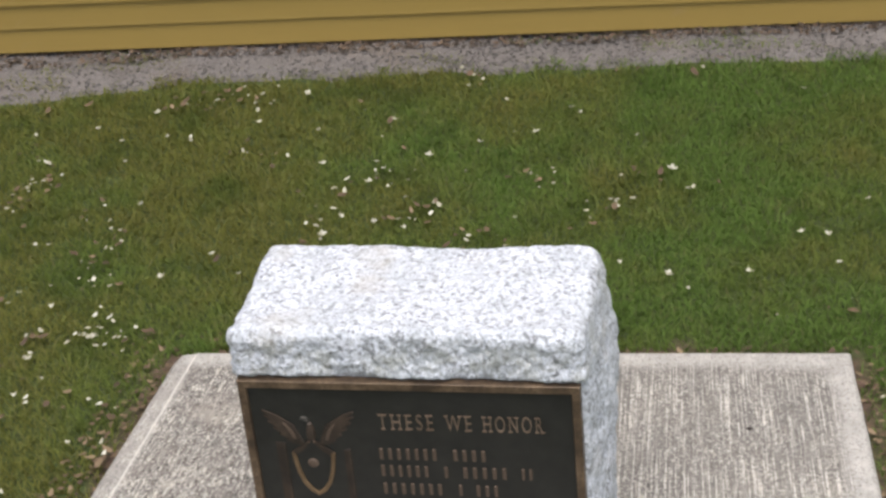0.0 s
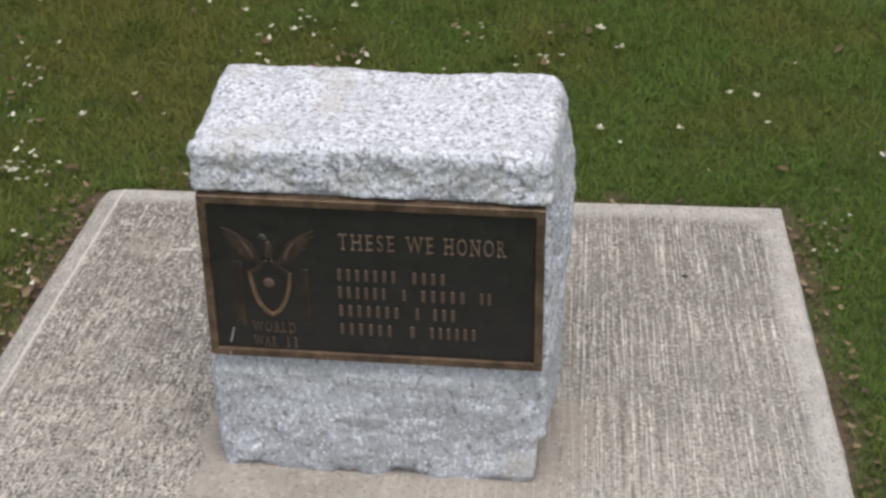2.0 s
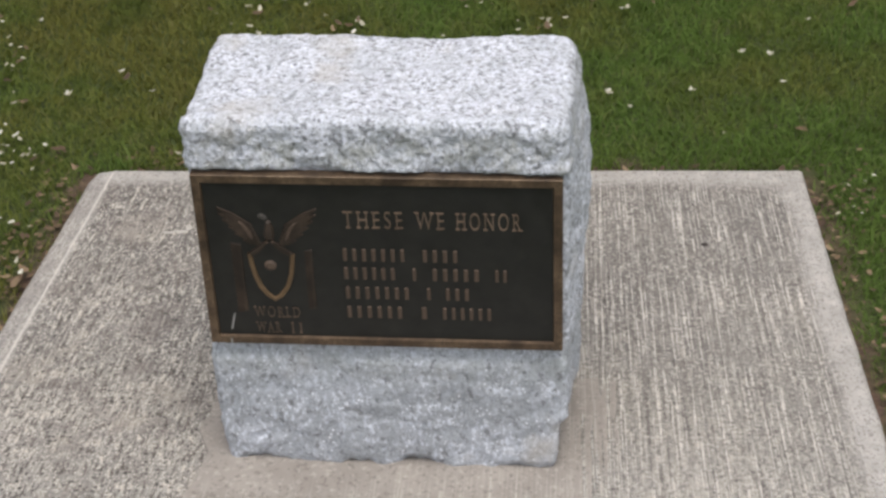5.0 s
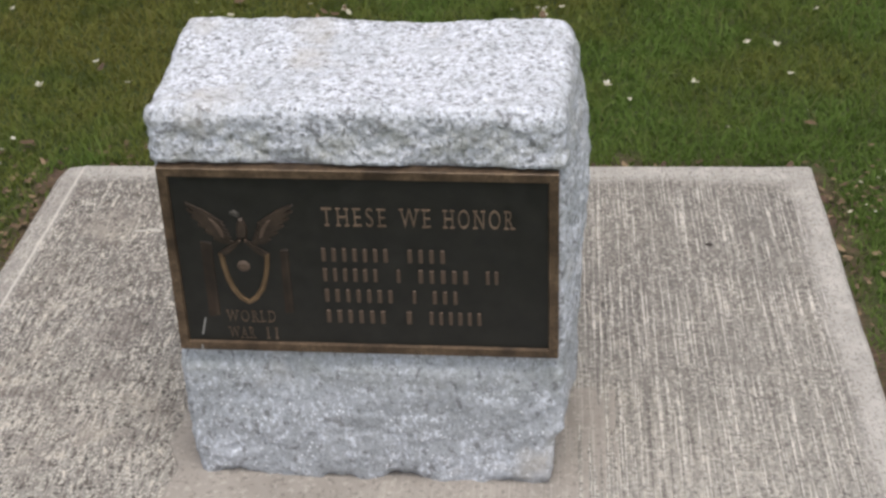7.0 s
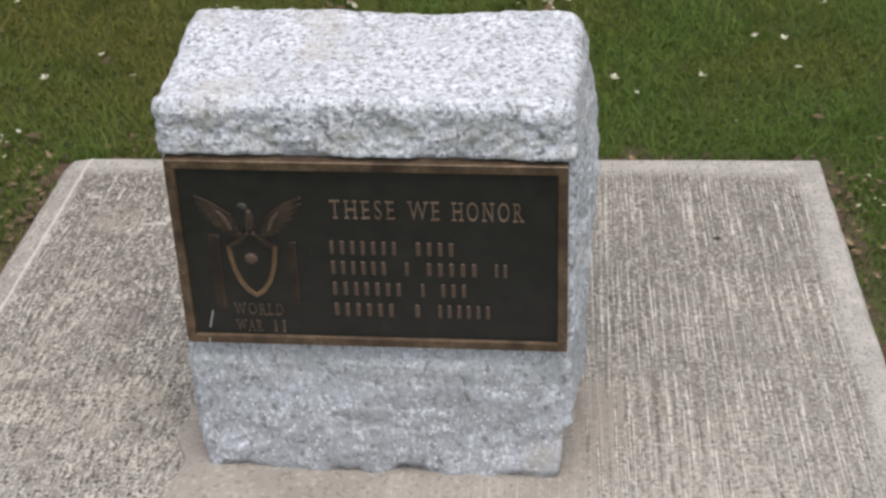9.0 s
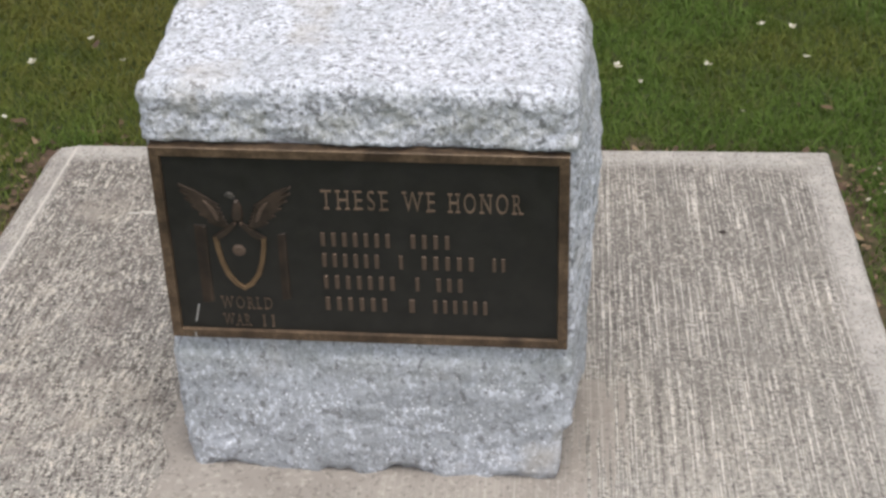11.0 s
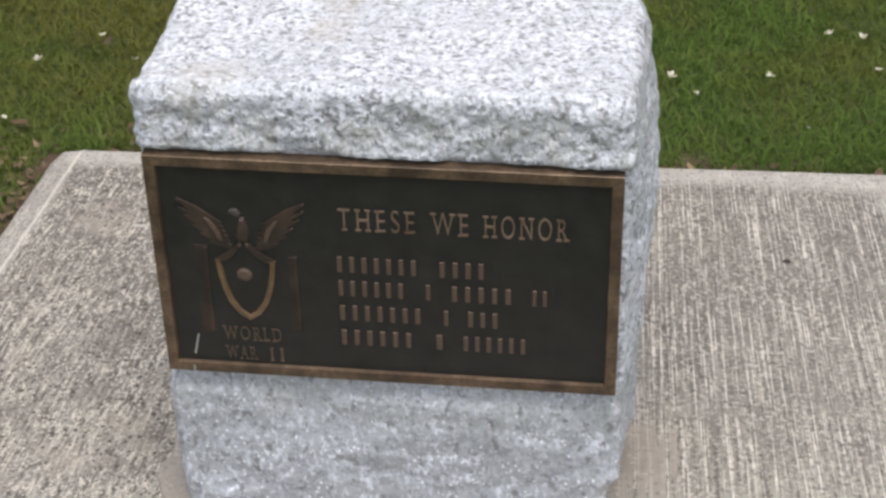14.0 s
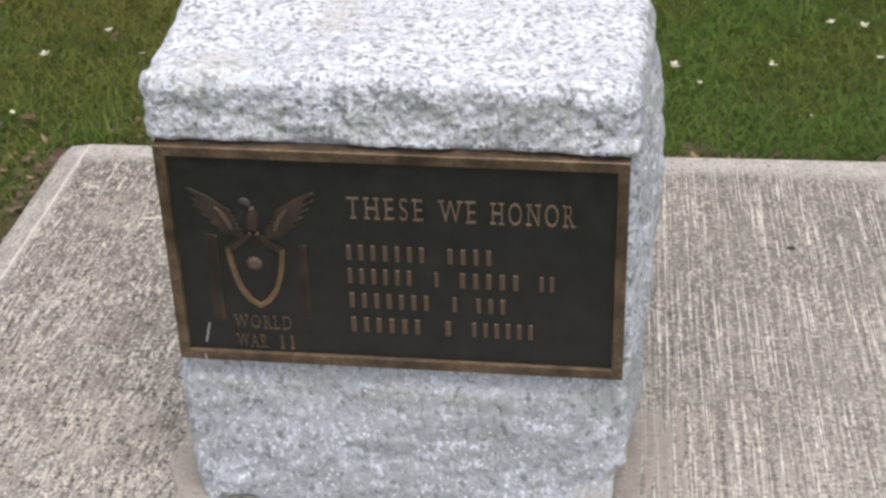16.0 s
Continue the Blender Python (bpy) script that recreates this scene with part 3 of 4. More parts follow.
def lettering(name, words, x0, x1, z0, height, parent, material, y, label=""):
    """Raised capitals set to a given width and height on the plaque."""
    cu = bpy.data.curves.new(name, "FONT")
    cu.body = words
    cu.extrude = 0.0012
    cu.offset = -0.008
    cu.space_character = 1.38
    cu.space_word = 1.25
    ob = bpy.data.objects.new(name, cu)
    scene.collection.objects.link(ob)
    me = bpy.data.meshes.new_from_object(ob.evaluated_get(bpy.context.evaluated_depsgraph_get()))
    bpy.data.objects.remove(ob)
    co = np.empty(len(me.vertices) * 3)
    me.vertices.foreach_get("co", co)
    co = co.reshape(-1, 3)
    lo, hi = co.min(0), co.max(0)
    out = np.empty_like(co)
    out[:, 0] = x0 + (co[:, 0] - lo[0]) / (hi[0] - lo[0]) * (x1 - x0)
    out[:, 2] = z0 + (co[:, 1] - lo[1]) / (hi[1] - lo[1]) * height
    out[:, 1] = y - 0.0012 + (0.0012 - co[:, 2])
    polys = [list(p.vertices) for p in me.polygons]
    bpy.data.meshes.remove(me)
    # one object for each letter: faces whose spans along the line overlap
    spans = sorted((min(out[p, 0]), max(out[p, 0]), k) for k, p in enumerate(polys))
    letters, reach = [], -9.0
    for a, b, k in spans:
        if a > reach:
            letters.append([])
        letters[-1].append(k)
        reach = max(reach, b)
    for char, group in zip(words, letters):
        used = sorted({v for k in group for v in polys[k]})
        place = {v: n for n, v in enumerate(used)}
        glyph = bpy.data.meshes.new(name)
        glyph.from_pydata([tuple(out[v]) for v in used], [], [[place[v] for v in polys[k]] for k in group])
        part(name, glyph, material, parent, label)
        # short serifs at the ends of the stems
        a, b = min(out[v][0] for v in used), max(out[v][0] for v in used)
        low, high = min(out[v][2] for v in used), max(out[v][2] for v in used)
        for u, end in SERIFS.get(char, ()):
            x, z = a + (b - a) * u, high if end else low
            w, h = height * 0.105, height * 0.075
            z = z - h if end else z
            bm = bmesh.new()
            bm.from_mesh(glyph)
            spare = bpy.data.meshes.new("spare")
            box(x - w, x + w, y - 0.0022, y, z, z + h).to_mesh(spare)
            bm.from_mesh(spare)
            bpy.data.meshes.remove(spare)
            bm.to_mesh(glyph)
            bm.free()


def name_bars(count, x0, x1, z0, z1, parent, y):
    """One word of a name that is not spelled out: upright plain bars, one for each letter, on one shared mesh."""
    pitch = (x1 - x0) / count
    shared = None
    for k in range(count):
        if shared is None:
            ob = part("name_bar", box(0, pitch * 0.40, -0.0022, 0.001, 0, z1 - z0, 0.0006, 1), M_BAR, parent)
            shared = ob.data
        else:
            ob = part("name_bar", shared, M_BAR, parent)
        ob.location = (x0 + (k + 0.2) * pitch, y, z0)


def build_plaque():
    w, z0, z1 = 0.3025, 0.276, 0.617
    face, back = -0.004, 0.012
    plaque = part("plaque", box(-w + 0.004, w - 0.004, face, back, z0 + 0.004, z1 - 0.004, 0.001, 1), M_PLATE, memorial, "dark cast bronze plaque with raised letters")
    plaque.matrix_parent_inverse = memorial.matrix_basis.inverted()
    # raised border: a mitred moulding of four bars in one ring
    bm = bmesh.new()
    t = 0.0162
    prof = [(0.0, back), (0.0, face - 0.0045), (0.0008, face - 0.0055), (t - 0.0018, face - 0.0055), (t, face + 0.001)]
    rings = []
    for d, y in prof:
        rings.append([bm.verts.new(c) for c in ((-w + d, y, z0 + d), (w - d, y, z0 + d), (w - d, y, z1 - d), (-w + d, y, z1 - d))])
    for a, b in zip(rings, rings[1:]):
        for k in range(4):
            bm.faces.new((a[k], a[(k + 1) % 4], b[(k + 1) % 4], b[k]))
    bmesh.ops.recalc_face_normals(bm, faces=bm.faces[:])
    part("border", bm, M_RIM, plaque, "worn brown bronze border")
    for words, x0, x1 in (("THESE", -0.057, 0.041), ("WE", 0.063, 0.109), ("HONOR", 0.130, 0.234)):
        lettering("letter", words, x0, x1, 0.5155, 0.0335, plaque, M_LETTER, face, "raised bronze capital letter")
    lettering("caption_letter", "WORLD", -0.2215, -0.1440, 0.3305, 0.022, plaque, M_CAPTION, face, "raised dim bronze letter")
    for words, x0, x1 in (("WAR", -0.2205, -0.180), ("II", -0.1600, -0.1435)):
        lettering("caption_letter", words, x0, x1, 0.298, 0.022, plaque, M_CAPTION, face, "raised dim bronze letter")
    rows = (
        (0.451, ((7, -0.065, 0.047), (4, 0.068, 0.135))),
        (0.4135, ((6, -0.065, 0.029), (1, 0.050, 0.064), (5, 0.083, 0.170), (2, 0.188, 0.215))),
        (0.374, ((7, -0.065, 0.051), (1, 0.073, 0.087), (3, 0.104, 0.152))),
        (0.334, ((6, -0.065, 0.038), (1, 0.061, 0.081), (6, 0.098, 0.188))),
    )
    for z, words in rows:
        for count, a, b in words:
            name_bars(count, a, b, z, z + 0.0235, plaque, face)
    # plain emblem: a shield below two spread wings, with a hanging ribbon on each side
    cx = -0.183
    half = [(0.0405, 0.4615), (0.0385, 0.440), (0.0345, 0.417), (0.0270, 0.393), (0.0150, 0.375), (0.0, 0.3650)]
    line = [(cx - x, z) for x, z in half] + [(cx + x, z) for x, z in half[-2::-1]]
    bm = bmesh.new()
    rings = []
    for k, (x, z) in enumerate(line):
        a, b = line[max(k - 1, 0)], line[min(k + 1, len(line) - 1)]
        d = Vector((b[0] - a[0], b[1] - a[1])).normalized()
        inner = Vector((-d.y, d.x)) * 0.0088
        rings.append([bm.verts.new((x + inner.x * f, y, z + inner.y * f)) for f, y in ((0.0, face + 0.001), (0.12, face - 0.0028), (0.8, face - 0.0034), (1.0, face + 0.001))])
    for a, b in zip(rings, rings[1:]):
        for k in range(3):
            bm.faces.new((a[k], a[k + 1], b[k + 1], b[k]))
    bm.faces.new(rings[0])
    bm.faces.new(rings[-1])
    bmesh.ops.recalc_face_normals(bm, faces=bm.faces[:])
    part("shield", bm, M_GOLD, plaque, "raised golden bronze shield rim")
    star = [(-0.186 + (0.0122 + 0.0006 * math.cos(10 * k * math.pi / 15)) * math.sin(k * math.pi / 15), 0.4375 + (0.0122 + 0.0006 * math.cos(10 * k * math.pi / 15)) * math.cos(k * math.pi / 15)) for k in range(30)]
    part("medallion", relief(star, face + 0.001, face - 0.0022, 0.5), M_BAR, plaque, "small worn bronze medallion")
    # wings: long overlapping feathers that fan out from a bright shoulder, mirrored
    tips = ((0.084, 0.554), (0.083, 0.543), (0.077, 0.530), (0.068, 0.516), (0.058, 0.503), (0.046, 0.490))
    for way in (1, -1):
        for f, tip in enumerate(tips):
            root = Vector((0.026 - 0.0026 * f, 0.514 - 0.0068 * f))
            tip = Vector(tip)
            d = tip - root
            perp = Vector((-d.y, d.x)).normalized()
            wide = 0.0058
            shape = [root - perp * wide * 0.7, root + d * 0.6 - perp * wide, tip - perp * wide * 0.45, tip + perp * wide * 0.2, root + d * 0.6 + perp * wide, root + perp * wide * 0.7]
            part("feather", relief([(cx + way * p.x, p.y) for p in shape], face + 0.001, face - 0.0030 + 0.0003 * f, 0.16), M_DIM, plaque, "raised dark bronze feather")
        ridge = [(0.025, 0.487), (0.031, 0.489), (0.037, 0.506), (0.046, 0.522), (0.051, 0.531), (0.043, 0.527), (0.034, 0.516), (0.028, 0.503)]
        part("shoulder", relief([(cx + way * x, z) for x, z in ridge], face + 0.001, face - 0.0042, 0.25), M_BAR, plaque, "lighter bronze shoulder of a wing")
        arm = [(0.002, 0.484), (0.006, 0.4885), (0.020, 0.477), (0.0395, 0.4625), (0.0335, 0.4545), (0.018, 0.465)]
        part("brace", relief([(cx + way * x, z) for x, z in arm], face + 0.001, face - 0.0032, 0.12), M_DIM, plaque)
        knob = [(cx + way * 0.0046 + 0.0026 * math.cos(k * math.pi / 4), 0.4865 + 0.0026 * math.sin(k * math.pi / 4)) for k in range(8)]
        part("knob", relief(knob, face + 0.001, face - 0.0046, 0.3), M_BAR, plaque)
    body = [(-0.1910, 0.488), (-0.176, 0.488), (-0.1730, 0.500), (-0.1745, 0.516), (-0.1790, 0.529), (-0.1860, 0.529), (-0.1895, 0.515), (-0.1925, 0.500)]
    part("crest", relief(body, face + 0.001, face - 0.0038, 0.25), M_DIM, plaque, "raised bronze crest relief")
    head = [(-0.2000, 0.5355), (-0.1975, 0.5395), (-0.1925, 0.5415), (-0.1865, 0.5395), (-0.1825, 0.5335), (-0.1835, 0.5285), (-0.1895, 0.5305), (-0.1950, 0.5340)]
    part("crest_head", relief(head, face + 0.001, face - 0.0044, 0.25), M_PALE, plaque, "small pale tip of the crest")
    for outline in ([(-0.2500, 0.4850), (-0.2310, 0.4830), (-0.2315, 0.339), (-0.2505, 0.336)], [(-0.1265, 0.470), (-0.1130, 0.474), (-0.1130, 0.349), (-0.1275, 0.346)]):
        part("ribbon", relief(outline, face + 0.001, face - 0.0006, 0.05), M_FAINT, plaque, "faint raised ribbon")
        (ax, az), (bx, bz) = outline[1], outline[2]
        hem = [(ax - 0.006, az - 0.004), (ax - 0.0015, az - 0.004), (bx - 0.0015, bz + 0.004), (bx - 0.006, bz + 0.004)]
        part("fold", relief(hem, face, face - 0.0012, 0.02), M_DIM, plaque)
    for a, b in (((-0.257, 0.336), (-0.265, 0.303)), ((-0.2665, 0.286), (-0.267, 0.276))):
        q = [(a[0] - 0.0012, a[1]), (a[0] + 0.0012, a[1]), (b[0] + 0.0016, b[1]), (b[0] - 0.0012, b[1])]
        y = face if a[1] > 0.3 else face - 0.0062
        part("scratch", relief(q, y + 0.001, y - 0.0004), M_SCRATCH, plaque, "pale scratch in the patina")


build_plaque()


# ---- clapboard house behind the lawn ----
def build_house():
    house = tagged(new("house"), "house wall of yellow painted clapboard above a gravel strip", "house")
    house.matrix_basis = pose(0, 2.915, -0.01, 0, 0, 3.15)
    # its dark colour stands in for the shade in the gap under the boards
    part("foundation", box(-9, 9, 0.09, 0.45, -0.3, 0.06), M_DARK, house, "recessed foundation, coloured dark like the shaded gap below the boards")
    part("wall", box(-9, 9, 0.042, 0.30, 0.03, 2.95), M_PAINT, house)
    pitch, lap = 0.086, 0.016
    bm = bmesh.new()
    sec = [(0.0, 0.0), (0.0, 0.006), (0.001, 0.012), (0.010, pitch + lap), (0.026, pitch + lap), (0.026, 0.0)]
    ends = []
    for x in (-9.0, 9.0):
        ends.append([bm.verts.new((x, y, z)) for y, z in sec])
    for k in range(len(sec)):
        bm.faces.new((ends[0][k], ends[1][k], ends[1][(k + 1) % len(sec)], ends[0][(k + 1) % len(sec)]))
    bm.faces.new(ends[0][::-1])
    bm.faces.new(ends[1])
    bmesh.ops.recalc_face_normals(bm, faces=bm.faces[:])
    first = part("board", bm, M_PAINT, house)
    first.location = (0, 0.012, 0.0)
    for k in range(1, 33):
        ob = new("board", first.data)
        ob.parent = house
        ob.location = (0.0, 0.012 + 0.001 * math.sin(k * 2.3), k * pitch)
    return house


build_house()


def wall_y(x):
    return 2.915 + 0.055 * x


# ---- gravel strip ----
def gravel_front(x):
    return wall_y(x) - 0.235 - 0.13 * min(1.0, max(0.0, (-x - 1.35) / 0.5)) + 0.045 * noise.noise((x * 1.7, 0, 3)) + 0.04 * noise.noise((x * 6, 0, 8))


def build_gravel():
    xs = np.arange(-8.9, 8.9, 0.04)
    verts, rows = [], 12
    for x in xs:
        a, b = gravel_front(x), wall_y(x) + 0.16
        for r in range(rows):
            y = a + (b - a) * r / (rows - 1)
            z = lawn_height(x, y) + (0.012 + 0.004 * min(1, r / 4) + 0.010 * noise.noise((x * 5, y * 5, 0)) if r else -0.01)
            verts.append((x, y, z))
    i = np.arange(len(verts)).reshape(len(xs), rows)
    faces = np.stack([i[:-1, :-1], i[1:, :-1], i[1:, 1:], i[:-1, 1:]], -1).reshape(-1, 4)
    ob = smooth(part("gravel_strip", raw("gravel_strip", np.array(verts), faces), M_BED))
    tagged(ob, "strip of dusty grey gravel along the house wall", "gravel", kind="structure")


build_gravel()

rng = np.random.default_rng(5)


def rocks(name, centres, sizes, material, label, category, flat=0.6):
    """Many small angular stones in one mesh."""
    cube = np.array([(-1, -1, -1), (1, -1, -1), (1, 1, -1), (-1, 1, -1), (-1, -1, 1), (1, -1, 1), (1, 1, 1), (-1, 1, 1)], float)
    quads = np.array([(0, 3, 2, 1), (4, 5, 6, 7), (0, 1, 5, 4), (1, 2, 6, 5), (2, 3, 7, 6), (3, 0, 4, 7)])
    n = len(centres)
    v = cube[None] * (0.55 + 0.45 * rng.random((n, 8, 1)))
    a = rng.random(n) * 6.28
    c, s = np.cos(a)[:, None], np.sin(a)[:, None]
    x, y = v[..., 0] * c - v[..., 1] * s, v[..., 0] * s + v[..., 1] * c
    v = np.stack([x, y, v[..., 2] * flat], -1) * (np.asarray(sizes)[:, None, None] / 2) + np.asarray(centres)[:, None]
    f = quads[None] + 8 * np.arange(n)[:, None, None]
    ob = part(name, raw(name, v.reshape(-1, 3), f.reshape(-1, 4)), material)
    return tagged(ob, label, category, kind="stuff")


def strip_points(n, lo, hi):
    out = []
    for x, u in zip(rng.uniform(-3.4, 2.6, n), rng.random(n)):
        y = gravel_front(x) + (wall_y(x) + 0.05 - gravel_front(x)) * (lo + (hi - lo) * u)
        out.append((x, y, lawn_height(x, y) + 0.016 + 0.008 * rng.random()))
    return np.array(out)


rocks("gravel", strip_points(6000, 0.0, 1.0), rng.uniform(0.004, 0.010, 6000), M_PEBBLE, "loose grey and pinkish pebbles", "gravel")


# ---- grass ----
def blades(name, count, area, tall, wide, label, keep):
    x = rng.uniform(area[0], area[1], count)
    y = rng.uniform(area[2], area[3], count)
    ok = np.array([keep(a, b) for a, b in zip(x, y)])
    x, y = x[ok], y[ok]
    n = len(x)
    z = np.array([lawn_height(a, b) for a, b in zip(x, y)]) - 0.003
    h = tall * rng.uniform(0.45, 1.25, n)
    w = wide * rng.uniform(0.6, 1.3, n)
    a, lean, way = rng.uniform(0, 6.28, n), rng.uniform(0.35, 1.35, n), rng.uniform(0, 6.28, n)
    side = np.stack([np.cos(a), np.sin(a), 0 * a], -1) * w[:, None] / 2
    root = np.stack([x, y, z], -1)
    out = np.stack([np.cos(way), np.sin(way), 0 * way], -1)
    mid = root + out * (h * lean * 0.35)[:, None] + np.array([0, 0, 1]) * (h * 0.6)[:, None]
    tip = root + out * (h * lean)[:, None] + np.array([0, 0, 1]) * (h * (1.0 - 0.25 * lean))[:, None]
    v = np.stack([root - side, root + side, mid + side * 0.8, mid - side * 0.8, tip], 1).reshape(-1, 3)
    k = 5 * np.arange(n)[:, None]
    tri = np.concatenate([k + [0, 1, 2], k + [0, 2, 3], k + [3, 2, 4]], 0)
    ob = part(name, raw(name, v, tri), M_BLADE)
    return tagged(ob, label, "grass", kind="stuff")


def on_lawn(x, y):
    ex = off_pad(x, y)
    if ex < (0.046 if y > pad_back(x) else 0.012):
        return False
    reach = 0.13 if x < 0 and y < pad_back(x) else 0.075 if x > 0.5 and y < pad_back(x) else 0.035
    if ex < reach and rng.random() > 0.10 + (ex - 0.012) * 0.7 / reach + 0.5 * noise.noise((x * 7, y * 7, 0)):
        return False
    if y > gravel_front(x) + 0.10 * noise.noise((x * 20, y * 20, 0)) + rng.normal() * 0.03:
        return False
    if min(x + 2.5, 2.0 - x, y + 0.4) < 0.55 * rng.random():
        return False
    return noise.noise((x * 5, y * 5, 12)) > -0.55 or rng.random() < 0.5


def outer_lawn(x, y):
    inside = min(x + 2.5, 2.0 - x, y + 0.4)
    if inside > rng.random() * 0.55 or y > gravel_front(x):
        return False
    if off_pad(x, y) < 0.02:
        return False
    edge = max(abs(x) - 3.2, -1.2 - y, 0.0)
    return rng.random() > edge / 4.0


blades("outer_grass", 330000, (-7.0, 7.0, -5.2, 3.3), 0.040, 0.0075, "mown lawn grass farther off", outer_lawn)
blades("lawn_grass", 330000, (-2.5, 2.0, -0.4, 2.9), 0.032, 0.0036, "short mown green grass with olive patches", on_lawn)


def tufty(x, y):
    ex = off_pad(x, y)
    return ex > 0.02 and y < gravel_front(x) + 0.05 and noise.noise((x * 2.3, y * 2.3, 30)) > 0.22


blades("grass_tufts", 26000, (-2.5, 2.0, -0.4, 2.9), 0.048, 0.0042, "taller tufts of fresh green grass", tufty)
blades("weeds", 36000, (-3.0, 2.2, 2.3, 3.1), 0.036, 0.005, "weed tufts growing out of the gravel by the wall",
       lambda x, y: gravel_front(x) - 0.02 < y < wall_y(x) + 0.02 and noise.noise((x * 3.1, y * 9, 41)) > 0.20)


blades("corner_tuft", 90, (-0.80, -0.70, 1.02, 1.08), 0.075, 0.005, "uncut grass tuft at the corner of the slab",
       lambda x, y: off_pad(x, y) > 0.012 and (x + 0.75) ** 2 + (y - 1.045) ** 2 < 0.0016)


# ---- fallen petals and leaves ----
def flakes(name, pts, sizes, material, label, category):
    """Small cupped flakes: a bent hexagon each."""
    n = len(pts)
    k = np.arange(6) * math.pi / 3
    ring = np.stack([np.cos(k), 0.62 * np.sin(k), 0.22 * np.cos(k) ** 2], -1)
    v = np.concatenate([np.zeros((1, 3)), ring])[None] * (0.7 + 0.6 * rng.random((n, 7, 1)))
    a = rng.uniform(0, 6.28, n)[:, None]
    t = rng.uniform(-0.5, 0.5, n)[:, None]
    x, y, z = v[..., 0], v[..., 1], v[..., 2]
    z, x = z + x * np.sin(t), x * np.cos(t)
    v = np.stack([x * np.cos(a) - y * np.sin(a), x * np.sin(a) + y * np.cos(a), z], -1) * np.asarray(sizes)[:, None, None] / 2 + np.asarray(pts)[:, None]
    f = np.array([(0, 1 + i, 1 + (i + 1) % 6) for i in range(6)])[None] + 7 * np.arange(n)[:, None, None]
    ob = part(name, raw(name, v.reshape(-1, 3), f.reshape(-1, 3)), material)
    return tagged(ob, label, category, kind="stuff")


def lawn_spots(n, area, keep, up):
    out = []
    while len(out) < n:
        x, y = rng.uniform(area[0], area[1]), rng.uniform(area[2], area[3])
        if keep(x, y):
            out.append((x, y, lawn_height(x, y) + up * rng.uniform(0.6, 1.1)))
    return np.array(out)


def littered(x, y):
    ex = off_pad(x, y)
    return ex > 0.02 and y < gravel_front(x) and noise.noise((x * 1.9, y * 1.9, 50)) + (0.3 if x < 0 else -0.02 if x < 0.3 else -0.14) > rng.random() * 0.8 - 0.1


def clustered(x, y):
    return littered(x, y) and noise.noise((x * 5.5, y * 5.5, 77)) > rng.random() * 0.45


flakes("petals", lawn_spots(300, (-2.5, 2.0, 0.2, 2.8), clustered, 0.038), rng.uniform(0.007, 0.021, 300), M_PETAL, "scattered small white blossom petals on the grass", "petals")
flakes("dead_leaves", lawn_spots(300, (-2.5, 2.0, 0.0, 2.8), clustered, 0.036), rng.uniform(0.010, 0.034, 300), M_LEAF, "scattered brown dead leaf scraps", "leaves")


def by_pad(x, y):
    ex = off_pad(x, y)
    return (x < 0 or rng.random() < 0.6) and 0.004 < ex < (0.11 if x < 0 else 0.075 if y < pad_back(x) else 0.035) * (0.5 + rng.random())


flakes("edge_litter", lawn_spots(820, (-1.05, 1.06, -0.5, 1.2), by_pad, 0.018), rng.uniform(0.007, 0.024, 820), M_LEAF, "brown leaf scraps on bare soil beside the slab", "leaves")
wall_litter = strip_points(4200, 0.62, 1.12)
flakes("wall_litter", wall_litter + (0, 0, 0.006), rng.uniform(0.008, 0.024, 4200), M_MULCH, "dry brown leaves blown against the house wall", "leaves")


def heap(n, cx, cy, spread, up):
    """Places scattered thickly round one spot of the lawn."""
    out = []
    while len(out) < n:
        x, y = rng.normal(cx, spread), rng.normal(cy, spread)
        if off_pad(x, y) > 0.015:
            out.append((x, y, lawn_height(x, y) + up * rng.uniform(0.6, 1.1)))
    return np.array(out)


flakes("corner_litter", heap(60, 0.93, 0.93, 0.07, 0.030), rng.uniform(0.006, 0.016, 60), M_LEAF, "brown leaf scraps caught beside the corner of the slab", "leaves")
flakes("corner_petals", heap(8, 0.95, 0.95, 0.08, 0.036), rng.uniform(0.007, 0.014, 8), M_PETAL, "white petals among leaf scraps beside the slab", "petals")
flakes("petal_patch", heap(26, -1.05, 1.10, 0.045, 0.038), rng.uniform(0.008, 0.020, 26), M_PETAL, "thick patch of white petals on the grass", "petals")


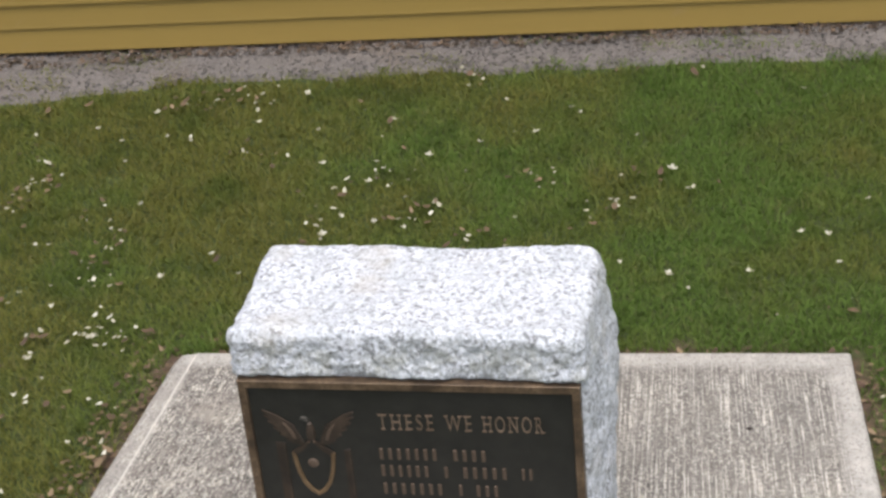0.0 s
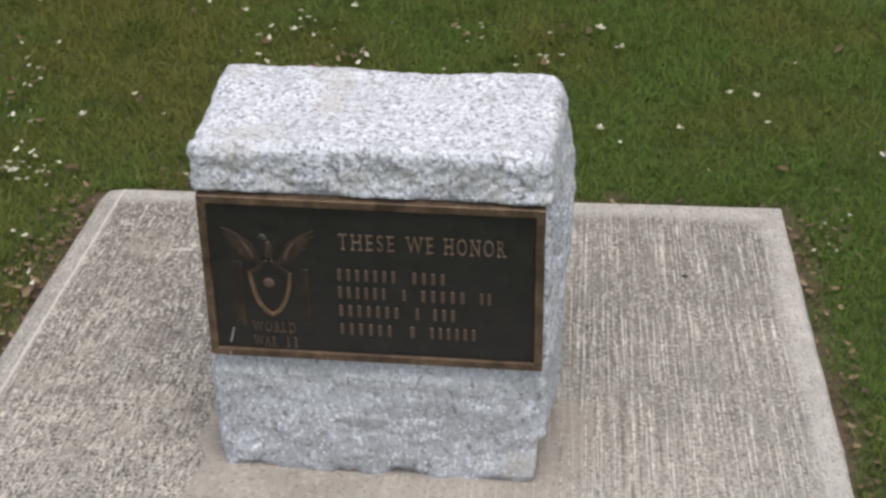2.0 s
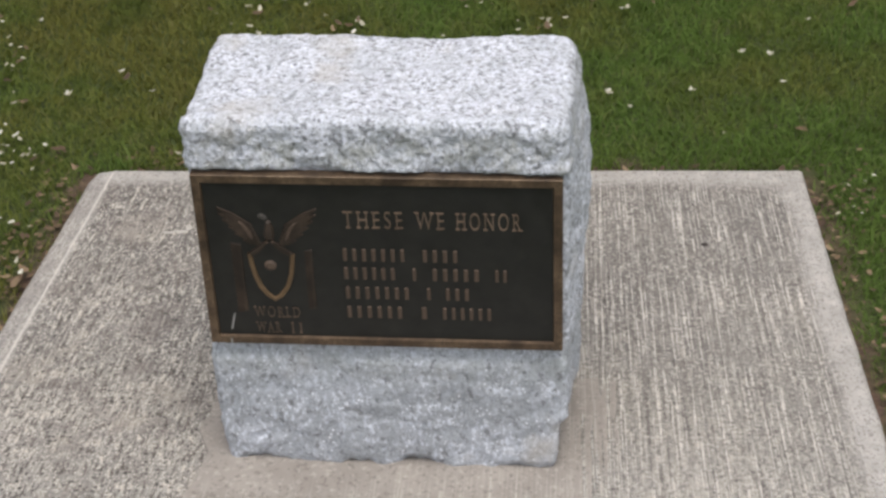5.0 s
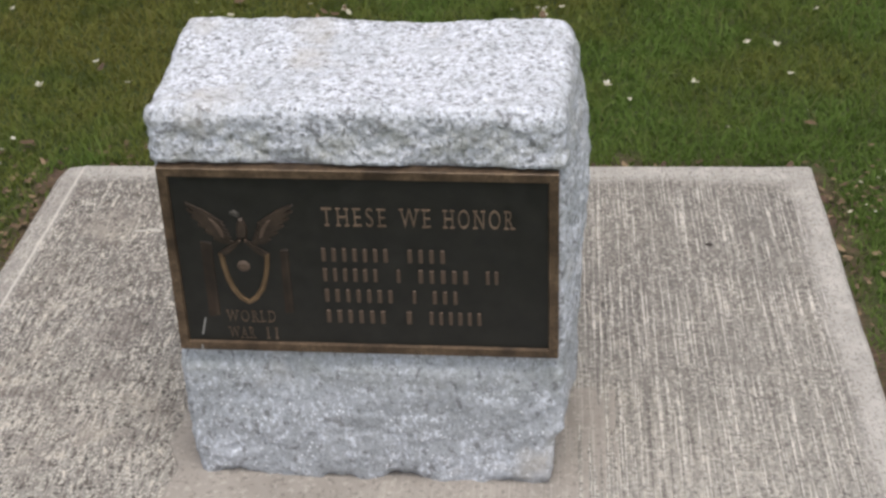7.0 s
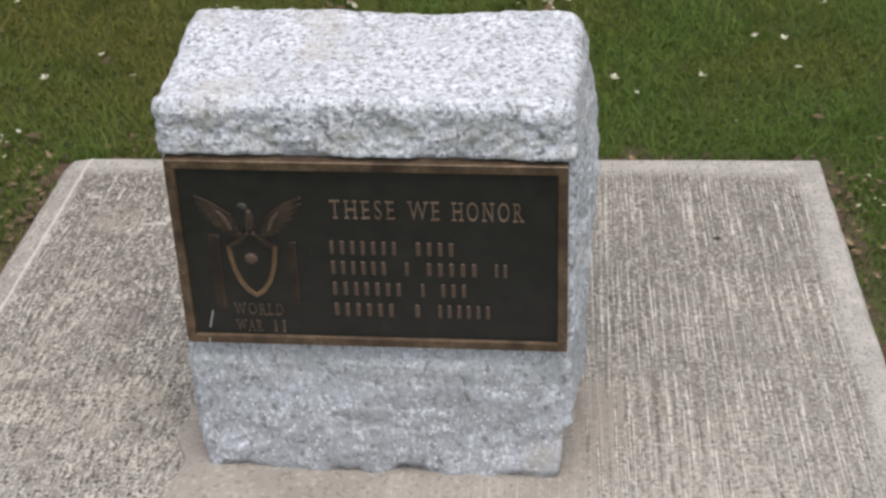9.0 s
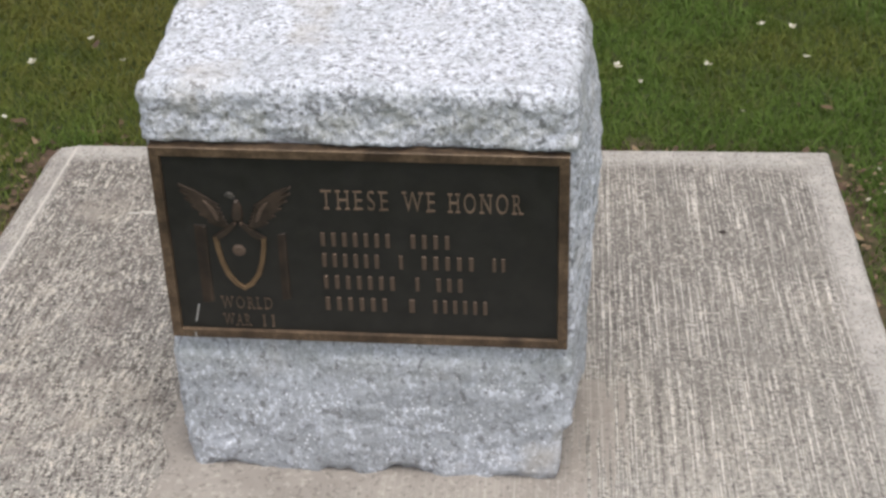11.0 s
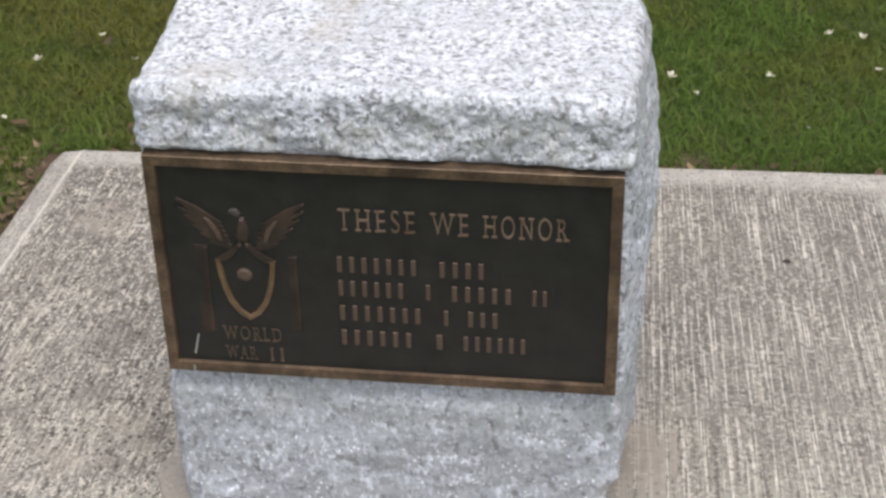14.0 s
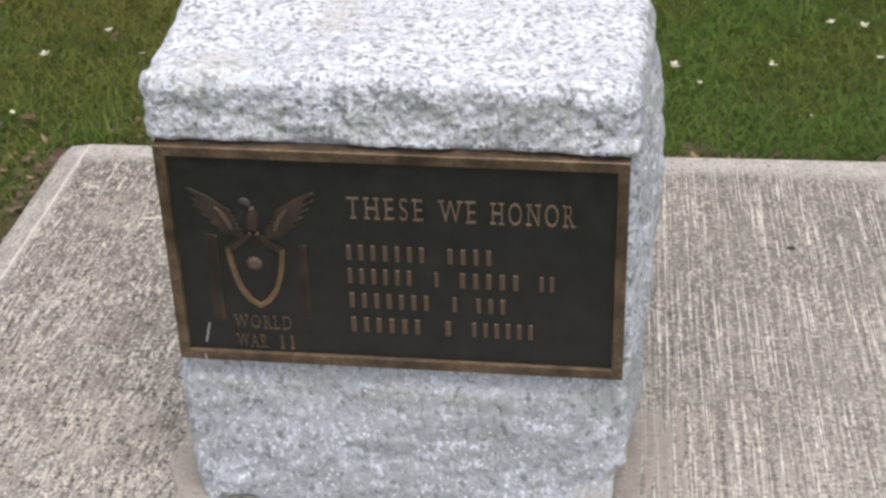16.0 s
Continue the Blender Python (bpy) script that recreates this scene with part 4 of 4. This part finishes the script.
def build_blossom():
    """A fallen blossom: a few cupped petals round a small heart."""
    bm = bmesh.new()
    for k in range(4):
        a = k * 1.57 + rng.uniform(-0.4, 0.4)
        m = Matrix.Rotation(a, 4, "Z") @ Matrix.Translation((0.011, 0, 0.002)) @ Matrix.Rotation(rng.uniform(-0.5, 0.1), 4, "Y")
        ring = [bm.verts.new(m @ Vector((0.012 * math.cos(t), 0.008 * math.sin(t), 0.004 * math.cos(t) ** 2))) for t in np.arange(7) * 2 * math.pi / 7]
        mid = bm.verts.new(m @ Vector((0, 0, 0)))
        for i in range(7):
            bm.faces.new((mid, ring[i], ring[(i + 1) % 7]))
    return bm


SPOTS = ((0.35, 1.96), (0.41, 1.85), (0.37, 1.39), (0.57, 1.41), (-0.31, 2.52), (-0.82, 2.48), (-0.93, 2.28), (-1.2, 2.19),
         (0.03, 2.36), (0.06, 2.33), (0.24, 2.17), (-0.67, 2.01), (-0.51, 1.9), (-0.45, 1.67), (-0.55, 1.7), (-1.34, 1.52),
         (-1.38, 1.52), (-0.76, 1.39), (-0.97, 1.37), (-1.05, 1.11), (-1.06, 1.07), (-0.97, 0.63), (-1.13, 0.78), (-1.17, 0.81),
         (-0.36, 2.06), (-0.22, 2.14), (-0.06, 2.19), (0.72, 2.47), (0.88, 1.79), (0.7, 1.61), (0.77, 1.6), (0.21, 1.78),
         (-0.06, 1.68), (-0.36, 1.64), (-0.58, 1.6), (-1.22, 1.21), (-1.33, 1.27), (-1.15, 1.76), (-1.28, 2.02), (0.24, 1.45),
         (0.42, 1.32), (-1.63, 2.2), (-1.44, 2.24), (-1.28, 2.35))
first_blossom = None
for k, (x, y) in enumerate(SPOTS):
    m = pose(x, y, lawn_height(x, y) + 0.034, rng.uniform(-20, 20), rng.uniform(-20, 20), rng.uniform(0, 360))
    if first_blossom is None:
        first_blossom = part("fallen_blossom", build_blossom(), M_PETAL)
        tagged(first_blossom, "small crumpled white blossom fallen on the grass", "blossom", group="blossoms on the lawn")
        first_blossom.matrix_basis = m
        first_blossom.scale = [0.7] * 3
    else:
        copy_thing(first_blossom, m).scale = [0.75 if k < 2 else rng.uniform(0.3, 0.6)] * 3
